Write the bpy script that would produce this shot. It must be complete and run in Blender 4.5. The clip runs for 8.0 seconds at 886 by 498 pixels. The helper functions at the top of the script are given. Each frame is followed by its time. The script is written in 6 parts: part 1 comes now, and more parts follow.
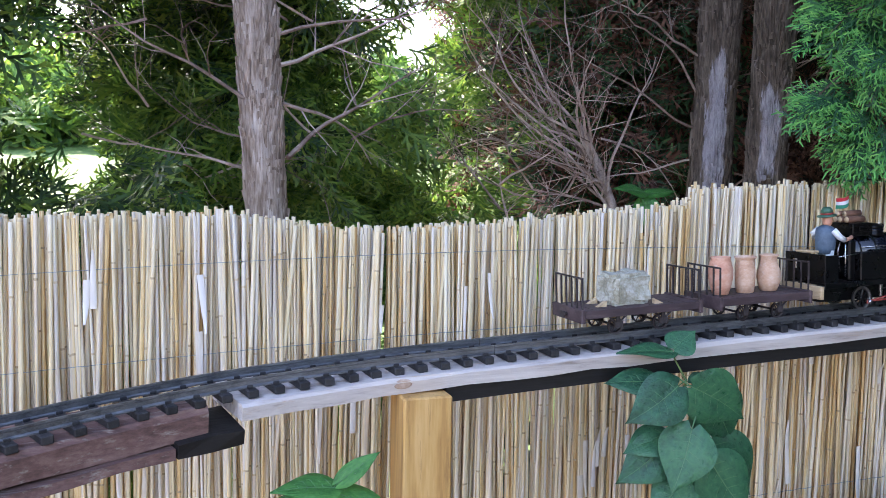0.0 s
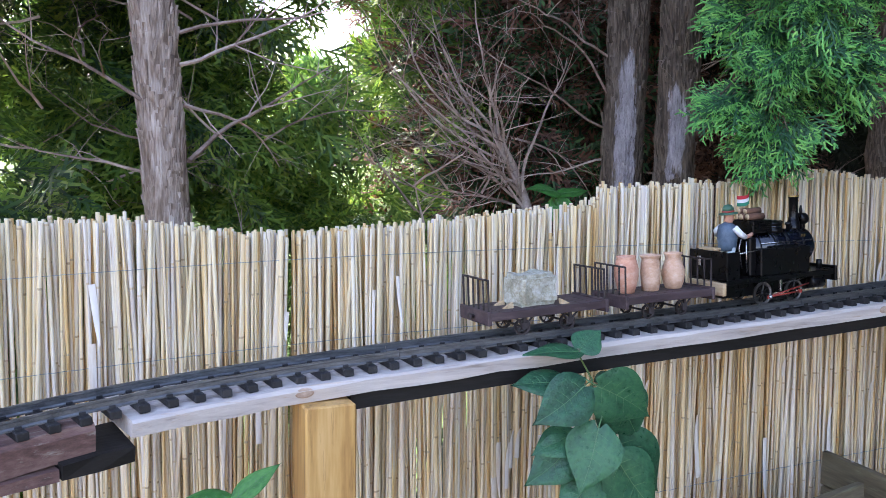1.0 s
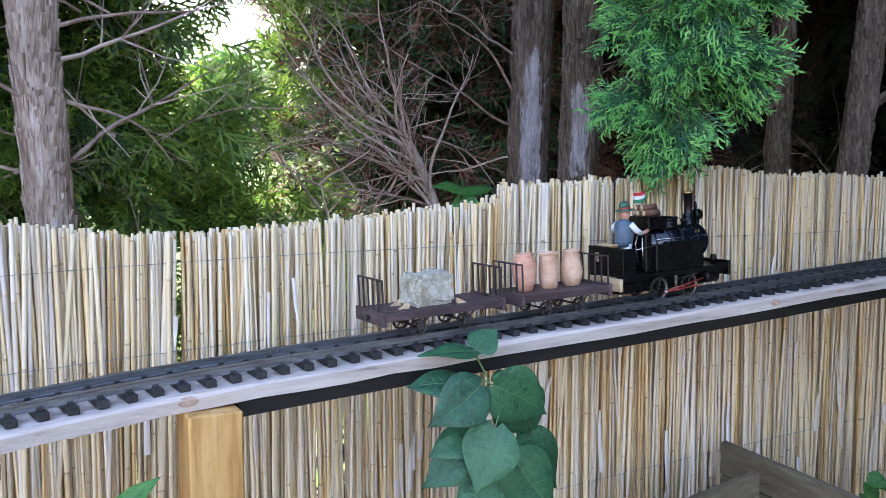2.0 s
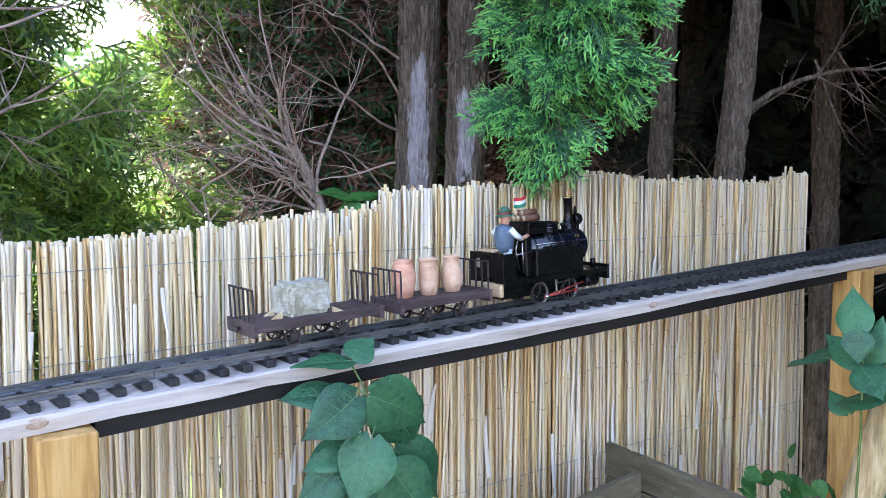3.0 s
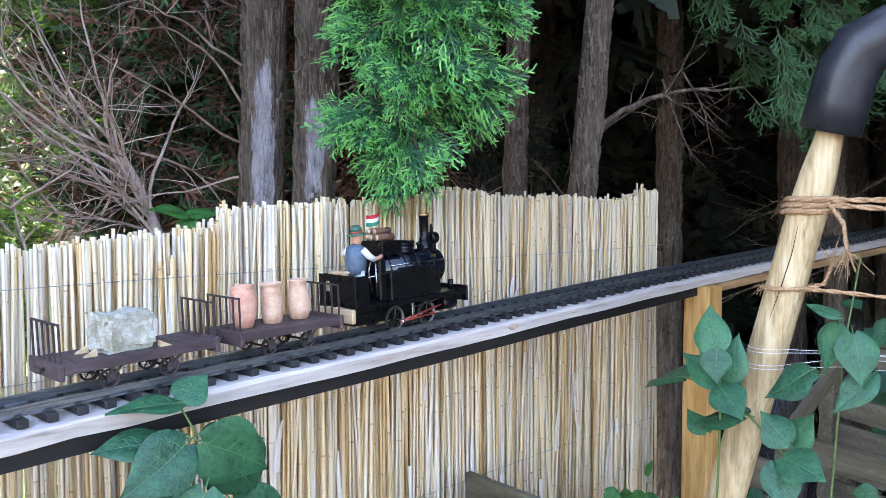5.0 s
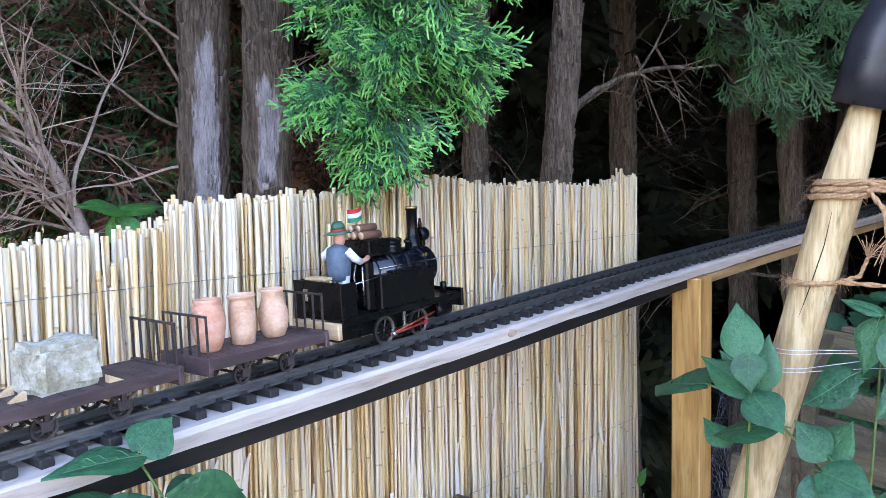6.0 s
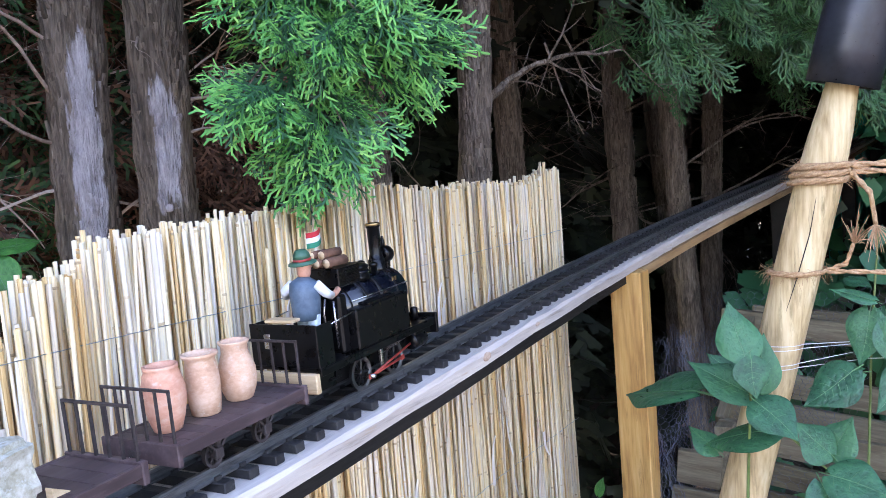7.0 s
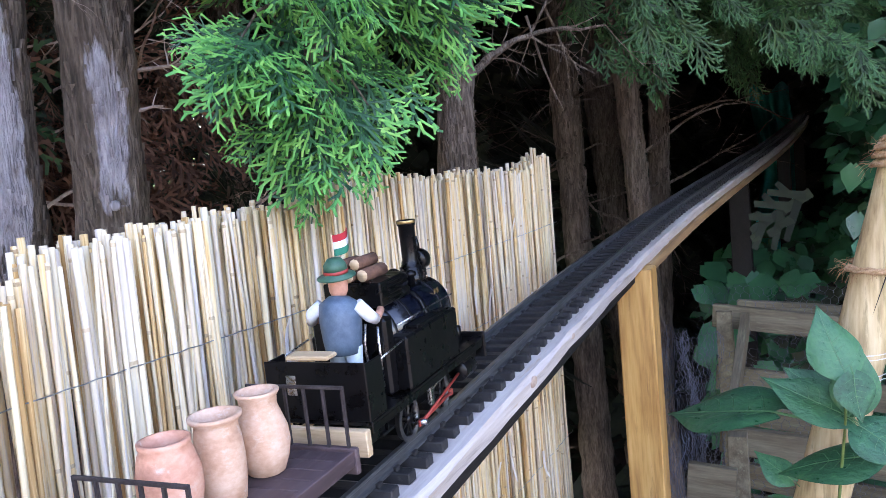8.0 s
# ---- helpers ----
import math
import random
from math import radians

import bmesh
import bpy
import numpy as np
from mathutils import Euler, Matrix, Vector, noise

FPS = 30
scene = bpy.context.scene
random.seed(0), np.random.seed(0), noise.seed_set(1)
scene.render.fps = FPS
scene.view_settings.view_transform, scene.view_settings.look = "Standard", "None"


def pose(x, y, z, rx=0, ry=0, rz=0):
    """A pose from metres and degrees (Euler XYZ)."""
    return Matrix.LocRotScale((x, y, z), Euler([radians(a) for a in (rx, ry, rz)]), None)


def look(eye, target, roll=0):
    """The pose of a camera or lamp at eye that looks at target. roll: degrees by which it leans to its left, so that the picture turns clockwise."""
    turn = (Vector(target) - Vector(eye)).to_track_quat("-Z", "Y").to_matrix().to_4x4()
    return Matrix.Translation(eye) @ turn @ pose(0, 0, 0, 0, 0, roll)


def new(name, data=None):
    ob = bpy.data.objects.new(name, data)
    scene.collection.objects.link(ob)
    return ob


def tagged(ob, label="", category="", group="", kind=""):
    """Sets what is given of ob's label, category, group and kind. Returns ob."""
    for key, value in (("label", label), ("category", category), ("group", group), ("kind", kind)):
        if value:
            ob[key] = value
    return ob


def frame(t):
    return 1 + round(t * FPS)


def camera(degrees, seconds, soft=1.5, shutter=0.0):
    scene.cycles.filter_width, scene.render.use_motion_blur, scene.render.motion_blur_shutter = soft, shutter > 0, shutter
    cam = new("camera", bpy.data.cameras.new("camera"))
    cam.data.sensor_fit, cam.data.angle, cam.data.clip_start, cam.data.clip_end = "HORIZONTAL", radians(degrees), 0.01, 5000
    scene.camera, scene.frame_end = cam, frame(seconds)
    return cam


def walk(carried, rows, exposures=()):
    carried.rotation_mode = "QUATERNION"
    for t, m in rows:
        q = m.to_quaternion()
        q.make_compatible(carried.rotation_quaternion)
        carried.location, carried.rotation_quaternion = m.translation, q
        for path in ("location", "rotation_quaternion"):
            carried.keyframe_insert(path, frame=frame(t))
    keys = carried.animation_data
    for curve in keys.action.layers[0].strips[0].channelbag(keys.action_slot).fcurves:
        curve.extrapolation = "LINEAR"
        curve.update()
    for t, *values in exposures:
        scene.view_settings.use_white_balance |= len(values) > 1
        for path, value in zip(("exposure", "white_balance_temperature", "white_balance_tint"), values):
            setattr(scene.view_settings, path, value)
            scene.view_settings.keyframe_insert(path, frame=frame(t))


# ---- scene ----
cam = camera(55.4, 8.0, 0.6)
PATH = [
    (0, (0.058, 0.063, 1.491), (0.703, 1.949, 1.327), 0.9),
    (0.5, (0.074, 0.066, 1.491), (0.788, 1.927, 1.33), 0.7),
    (1, (0.092, 0.068, 1.493), (0.891, 1.895, 1.332), 0.3),
    (2.5, (0.153, 0.068, 1.494), (1.199, 1.764, 1.331), -0.1),
    (3, (0.172, 0.066, 1.493), (1.318, 1.698, 1.341), -0.2),
    (3.5, (0.188, 0.059, 1.492), (1.412, 1.636, 1.356), -0.2),
    (4, (0.203, 0.058, 1.493), (1.501, 1.574, 1.37), -0.3),
    (4.5, (0.209, 0.075, 1.495), (1.576, 1.531, 1.384), -0.3),
    (5.8, (0.28, 0.269, 1.488), (1.776, 1.59, 1.35), -0.5),
    (6, (0.289, 0.305, 1.496), (1.822, 1.581, 1.352), -1.0),
    (6.5, (0.307, 0.403, 1.508), (1.959, 1.521, 1.362), -3.2),
    (7, (0.327, 0.488, 1.516), (2.059, 1.475, 1.345), -4.5),
    (7.5, (0.383, 0.595, 1.511), (2.169, 1.474, 1.311), -5.0),
    (8, (0.439, 0.677, 1.516), (2.26, 1.477, 1.315), -5.2),
]
walk(cam, [(t, look(eye, target, roll)) for t, eye, target, roll in PATH], [(0.0, 2.66, 6420, 26), (1.0, 2.72, 6420, 26), (2.5, 2.90, 6320, 24), (3.5, 3.24, 6320, 22), (6.0, 3.34, 6400, 25), (8.0, 3.42, 6500, 30)])

# ---- light ----
world = bpy.data.worlds.new("sky")
scene.world = world
world.use_nodes = True
wn = world.node_tree
sky = wn.nodes.new("ShaderNodeTexSky")
sky.sky_type = "NISHITA"
sky.sun_disc = False
SUN_EL, SUN_AZ = 40.0, 115.0
sky.sun_elevation = radians(SUN_EL)
sky.sun_rotation = radians(90.0 - SUN_AZ)
sky.air_density, sky.dust_density = 1.2, 2.0
wn.nodes["Background"].inputs["Strength"].default_value = 0.15
wn.links.new(sky.outputs["Color"], wn.nodes["Background"].inputs["Color"])
sun_data = bpy.data.lights.new("sun", "SUN")
sun_data.energy, sun_data.angle, sun_data.color = 4.0, radians(0.6), (1.0, 0.93, 0.82)
sun = new("sun", sun_data)
sun_dir = Vector((math.cos(radians(SUN_AZ)) * math.cos(radians(SUN_EL)), math.sin(radians(SUN_AZ)) * math.cos(radians(SUN_EL)), math.sin(radians(SUN_EL))))
sun.matrix_world = look(sun_dir * 30, (0, 0, 0))


# ---- materials ----
def ramp(nt, fac, stops):
    n = nt.nodes.new("ShaderNodeValToRGB")
    els = n.color_ramp.elements
    while len(els) < len(stops):
        els.new(0.5)
    for e, (p, c) in zip(els, stops):
        e.position, e.color = p, (*c, 1)
    nt.links.new(fac, n.inputs["Fac"])
    return n.outputs["Color"]


def noise_tex(nt, vec, scale, detail=4.0, rough=0.6):
    n = nt.nodes.new("ShaderNodeTexNoise")
    n.inputs["Scale"].default_value, n.inputs["Detail"].default_value, n.inputs["Roughness"].default_value = scale, detail, rough
    nt.links.new(vec, n.inputs["Vector"])
    return n.outputs["Fac"]


def math_node(nt, op, a, b=None):
    n = nt.nodes.new("ShaderNodeMath")
    n.operation = op
    for i, v in enumerate((a, b)):
        if v is None:
            continue
        if isinstance(v, (int, float)):
            n.inputs[i].default_value = v
        else:
            nt.links.new(v, n.inputs[i])
    return n.outputs[0]


def mix_col(nt, fac, a, b, mode="MIX"):
    n = nt.nodes.new("ShaderNodeMix")
    n.data_type, n.blend_type = "RGBA", mode
    if isinstance(fac, (int, float)):
        n.inputs[0].default_value = fac
    else:
        nt.links.new(fac, n.inputs[0])
    for i, v in ((6, a), (7, b)):
        if isinstance(v, tuple):
            n.inputs[i].default_value = (*v, 1)
        else:
            nt.links.new(v, n.inputs[i])
    return n.outputs[2]


def material(name, stops, scale=(40, 40, 40), fine=6.0, rough=0.7, bump=0.3, dist=0.002, metal=0.0, vary=0.0, wear=None, coat=0.0, trans=0.0, spec=0.5, soft_wear=(0.56, 0.7)):
    """A surface of two scales of noise. stops: its colour ramp; vary: how much alike pieces differ; wear: a second colour in worn spots."""
    m = bpy.data.materials.new(name)
    m.use_nodes = True
    nt = m.node_tree
    b = nt.nodes["Principled BSDF"]
    tc = nt.nodes.new("ShaderNodeTexCoord")
    mp = nt.nodes.new("ShaderNodeMapping")
    mp.inputs["Scale"].default_value = scale
    oi = nt.nodes.new("ShaderNodeObjectInfo")
    geo = nt.nodes.new("ShaderNodeNewGeometry")
    rnd = math_node(nt, "FRACT", math_node(nt, "ADD", oi.outputs["Random"], geo.outputs["Random Per Island"]))
    shift = nt.nodes.new("ShaderNodeVectorMath")
    shift.operation = "ADD"
    comb = nt.nodes.new("ShaderNodeCombineXYZ")
    off = math_node(nt, "MULTIPLY", rnd, 7.0)
    for i in range(3):
        nt.links.new(off, comb.inputs[i])
    nt.links.new(tc.outputs["Object"], shift.inputs[0])
    nt.links.new(comb.outputs[0], shift.inputs[1])
    nt.links.new(shift.outputs[0], mp.inputs["Vector"])
    vec = mp.outputs["Vector"]
    big = noise_tex(nt, vec, 1.0, 3.0)
    small = noise_tex(nt, vec, fine, 5.0, 0.65)
    val = math_node(nt, "ADD", math_node(nt, "MULTIPLY", big, 0.6), math_node(nt, "MULTIPLY", small, 0.4))
    val = math_node(nt, "ADD", math_node(nt, "MULTIPLY", math_node(nt, "SUBTRACT", val, 0.5), 1.5), 0.5)
    if vary:
        val = math_node(nt, "ADD", val, math_node(nt, "MULTIPLY", math_node(nt, "SUBTRACT", rnd, 0.5), vary))
    col = ramp(nt, val, stops)
    if wear:
        w = noise_tex(nt, vec, 2.3, 6.0, 0.7)
        wr = nt.nodes.new("ShaderNodeMapRange")
        wr.inputs["From Min"].default_value, wr.inputs["From Max"].default_value = soft_wear
        nt.links.new(w, wr.inputs["Value"])
        col = mix_col(nt, wr.outputs["Result"], col, wear)
    nt.links.new(col, b.inputs["Base Color"])
    rr = nt.nodes.new("ShaderNodeMapRange")
    rr.inputs["From Min"].default_value, rr.inputs["From Max"].default_value = 0.3, 0.7
    rr.inputs["To Min"].default_value, rr.inputs["To Max"].default_value = max(0.02, rough - 0.12), min(1, rough + 0.12)
    nt.links.new(small, rr.inputs["Value"])
    nt.links.new(rr.outputs["Result"], b.inputs["Roughness"])
    b.inputs["Metallic"].default_value = metal
    b.inputs["Coat Weight"].default_value = coat
    b.inputs["Specular IOR Level"].default_value = spec
    if bump:
        bn = nt.nodes.new("ShaderNodeBump")
        bn.inputs["Strength"].default_value, bn.inputs["Distance"].default_value = bump, dist
        nt.links.new(val, bn.inputs["Height"])
        nt.links.new(bn.outputs["Normal"], b.inputs["Normal"])
    if trans:
        tr = nt.nodes.new("ShaderNodeBsdfTranslucent")
        nt.links.new(col, tr.inputs["Color"])
        mx = nt.nodes.new("ShaderNodeMixShader")
        mx.inputs[0].default_value = trans
        nt.links.new(b.outputs[0], mx.inputs[1])
        nt.links.new(tr.outputs[0], mx.inputs[2])
        nt.links.new(mx.outputs[0], nt.nodes["Material Output"].inputs["Surface"])
    return m


REED = material("reed", [(0.03, (0.50, 0.29, 0.11)), (0.15, (0.76, 0.52, 0.24)), (0.28, (0.80, 0.65, 0.40)), (0.40, (0.69, 0.58, 0.46)), (0.52, (0.82, 0.69, 0.46)), (0.66, (0.79, 0.61, 0.34)), (0.78, (0.83, 0.73, 0.53)), (0.92, (0.71, 0.63, 0.54))],
                scale=(160, 160, 6), fine=5.0, rough=0.75, bump=0.4, dist=0.0006, vary=0.85, wear=(0.46, 0.31, 0.17), soft_wear=(0.58, 0.70), spec=0.2)
REED_NODE = material("reed_node", [(0.3, (0.40, 0.28, 0.15)), (0.7, (0.68, 0.54, 0.35))], scale=(120, 120, 120), rough=0.7, vary=0.4)
WIRE = material("binding_wire", [(0.3, (0.25, 0.27, 0.28)), (0.7, (0.45, 0.5, 0.52))], scale=(300, 300, 300), rough=0.4, metal=0.8)
BOARD = material("weathered_board", [(0.25, (0.30, 0.25, 0.21)), (0.42, (0.52, 0.46, 0.42)), (0.6, (0.60, 0.54, 0.49)), (0.8, (0.70, 0.64, 0.58))],
                 scale=(5, 70, 70), fine=5.0, rough=0.75, bump=0.6, dist=0.0015, wear=(0.5, 0.36, 0.24), soft_wear=(0.58, 0.72))
BEAM_DARK = material("dark_timber", [(0.3, (0.004, 0.0035, 0.003)), (0.6, (0.010, 0.008, 0.007)), (0.85, (0.028, 0.02, 0.016))], scale=(6, 60, 60), rough=0.7, bump=0.5, dist=0.001)
BEAM_TAN = material("new_timber", [(0.3, (0.27, 0.15, 0.065)), (0.55, (0.42, 0.26, 0.12)), (0.75, (0.52, 0.34, 0.17))], scale=(5, 60, 60), rough=0.6, bump=0.3, dist=0.0008)
BOARD_RED = material("red_brown_board", [(0.25, (0.06, 0.03, 0.024)), (0.5, (0.16, 0.085, 0.07)), (0.75, (0.27, 0.17, 0.14))], scale=(7, 60, 60), rough=0.75, bump=0.7, dist=0.002, wear=(0.3, 0.26, 0.22))
POST = material("honey_post", [(0.28, (0.40, 0.20, 0.055)), (0.5, (0.58, 0.33, 0.10)), (0.72, (0.68, 0.42, 0.16))], scale=(45, 45, 4), fine=4.0, rough=0.55, bump=0.4, dist=0.001, wear=(0.32, 0.16, 0.05))
PLASTIC = material("black_plastic", [(0.3, (0.010, 0.010, 0.011)), (0.7, (0.028, 0.027, 0.028))], scale=(90, 90, 90), rough=0.55, bump=0.3, dist=0.0004, vary=0.3, wear=(0.05, 0.048, 0.045))
RAIL = material("oxidised_rail", [(0.3, (0.10, 0.105, 0.11)), (0.7, (0.24, 0.25, 0.26))], scale=(30, 200, 200), rough=0.45, metal=0.8, bump=0.2, dist=0.0003)
BARK = material("bark", [(0.2, (0.026, 0.019, 0.014)), (0.42, (0.105, 0.080, 0.060)), (0.6, (0.21, 0.165, 0.13)), (0.85, (0.34, 0.28, 0.235))], scale=(60, 60, 9), fine=4.0, rough=0.85, bump=1.0, dist=0.012)
BARK_PALE = material("pale_bark", [(0.2, (0.09, 0.06, 0.045)), (0.4, (0.24, 0.175, 0.135)), (0.58, (0.42, 0.335, 0.285)), (0.8, (0.60, 0.53, 0.48))], scale=(60, 60, 9), fine=4.0, rough=0.85, bump=1.0, dist=0.006)
BARE = material("bare_wood", [(0.25, (0.22, 0.20, 0.21)), (0.5, (0.42, 0.39, 0.42)), (0.75, (0.58, 0.55, 0.58))], scale=(70, 70, 7), fine=4.0, rough=0.7, bump=0.6, dist=0.002, wear=(0.2, 0.15, 0.12))
TWIG = material("dead_twig", [(0.25, (0.15, 0.105, 0.085)), (0.5, (0.31, 0.235, 0.20)), (0.75, (0.47, 0.38, 0.335))], scale=(40, 40, 40), rough=0.85, bump=0.5, dist=0.001, vary=0.4)
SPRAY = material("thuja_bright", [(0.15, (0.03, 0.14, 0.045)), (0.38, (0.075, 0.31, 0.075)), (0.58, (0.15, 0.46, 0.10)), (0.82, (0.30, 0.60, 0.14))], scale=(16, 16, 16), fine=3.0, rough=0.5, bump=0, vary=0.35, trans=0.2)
SPRAY_MID = material("thuja_mid", [(0.2, (0.04, 0.10, 0.02)), (0.42, (0.09, 0.20, 0.035)), (0.6, (0.18, 0.32, 0.05)), (0.85, (0.32, 0.42, 0.07))], scale=(2.5, 2.5, 2.5), fine=4.0, rough=0.55, bump=0, vary=0.4, trans=0.38)
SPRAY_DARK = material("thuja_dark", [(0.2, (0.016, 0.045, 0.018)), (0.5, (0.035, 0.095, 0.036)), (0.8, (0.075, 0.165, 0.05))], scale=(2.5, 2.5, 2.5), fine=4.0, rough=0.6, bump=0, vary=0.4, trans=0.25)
# Inner conifer foliage, darker than it grows: deep shade is put into the colour.
SPRAY_WOOD = material("conifer_inner_shaded", [(0.2, (0.009, 0.016, 0.009)), (0.5, (0.020, 0.030, 0.016)), (0.8, (0.04, 0.052, 0.026))], scale=(2.5, 2.5, 2.5), fine=4.0, rough=0.75, bump=0, vary=0.4, trans=0.1)
SPRAY_BROWN = material("thuja_dead", [(0.2, (0.05, 0.022, 0.014)), (0.5, (0.13, 0.062, 0.038)), (0.8, (0.24, 0.125, 0.08))], scale=(3, 3, 3), fine=4.0, rough=0.8, bump=0, vary=0.5, trans=0.1)
LEAF = material("broad_leaf", [(0.2, (0.017, 0.080, 0.040)), (0.5, (0.032, 0.14, 0.064)), (0.8, (0.058, 0.205, 0.082))], scale=(3, 3, 3), fine=4.0, rough=0.36, bump=0.25, dist=0.02, vary=0.35, trans=0.2)
LEAF_LIGHT = material("young_leaf", [(0.2, (0.03, 0.14, 0.03)), (0.5, (0.06, 0.25, 0.05)), (0.8, (0.12, 0.36, 0.08))], scale=(3, 3, 3), fine=4.0, rough=0.4, bump=0.25, dist=0.02, vary=0.3, trans=0.3)
# Older twigs, darkened so the bough's inside looks shaded beside its lit tips.
SPRAY_OLD_SHADED = material("thuja_older_shaded", [(0.2, (0.012, 0.055, 0.030)), (0.5, (0.025, 0.11, 0.05)), (0.8, (0.05, 0.18, 0.065))], scale=(10, 10, 10), fine=3.0, rough=0.5, bump=0, vary=0.3, trans=0.15)
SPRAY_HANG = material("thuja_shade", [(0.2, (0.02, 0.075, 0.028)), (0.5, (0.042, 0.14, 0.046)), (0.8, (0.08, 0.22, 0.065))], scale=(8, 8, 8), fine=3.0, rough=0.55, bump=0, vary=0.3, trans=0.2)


def bark_with_stripe(name, base, lean, facing, cosine, z0, z1):
    """Dark bark with a stripe of smooth bare wood on the side that faces that way."""
    m = BARK.copy()
    m.name = name
    nt = m.node_tree
    b = nt.nodes["Principled BSDF"]
    geo = nt.nodes.new("ShaderNodeTexCoord")
    sep = nt.nodes.new("ShaderNodeSeparateXYZ")
    nt.links.new(geo.outputs["Object"], sep.inputs[0])
    up = math_node(nt, "SUBTRACT", sep.outputs["Z"], 1.43)
    dx = math_node(nt, "SUBTRACT", math_node(nt, "SUBTRACT", sep.outputs["X"], base[0]), math_node(nt, "MULTIPLY", up, lean[0]))
    dy = math_node(nt, "SUBTRACT", math_node(nt, "SUBTRACT", sep.outputs["Y"], base[1]), math_node(nt, "MULTIPLY", up, lean[1]))
    ln = math_node(nt, "SQRT", math_node(nt, "ADD", math_node(nt, "MULTIPLY", dx, dx), math_node(nt, "MULTIPLY", dy, dy)))
    dot = math_node(nt, "DIVIDE", math_node(nt, "ADD", math_node(nt, "MULTIPLY", dx, math.cos(facing)), math_node(nt, "MULTIPLY", dy, math.sin(facing))), ln)
    mid, half = (z0 + z1) / 2, (z1 - z0) / 2
    end = math_node(nt, "POWER", math_node(nt, "ABSOLUTE", math_node(nt, "DIVIDE", math_node(nt, "SUBTRACT", sep.outputs["Z"], mid), half)), 4.0)
    mp = nt.nodes.new("ShaderNodeMapping")
    mp.inputs["Scale"].default_value = (60, 60, 14)
    nt.links.new(geo.outputs["Object"], mp.inputs["Vector"])
    rag = math_node(nt, "MULTIPLY", math_node(nt, "SUBTRACT", noise_tex(nt, mp.outputs["Vector"], 1.0, 5.0), 0.5), 0.5)
    edge = math_node(nt, "ADD", math_node(nt, "SUBTRACT", dot, math_node(nt, "MULTIPLY", end, 0.3)), rag)
    mr = nt.nodes.new("ShaderNodeMapRange")
    mr.inputs["From Min"].default_value, mr.inputs["From Max"].default_value = cosine, cosine + 0.05
    nt.links.new(edge, mr.inputs["Value"])
    wood = ramp(nt, noise_tex(nt, mp.outputs["Vector"], 1.7, 6.0, 0.7), [(0.32, (0.20, 0.17, 0.17)), (0.5, (0.42, 0.39, 0.42)), (0.68, (0.60, 0.57, 0.60))])
    old = b.inputs["Base Color"].links[0].from_socket
    nt.links.new(mix_col(nt, mr.outputs["Result"], old, wood), b.inputs["Base Color"])
    return m


STEM = material("green_stem", [(0.3, (0.07, 0.13, 0.03)), (0.7, (0.16, 0.22, 0.06))], scale=(60, 60, 60), rough=0.6)


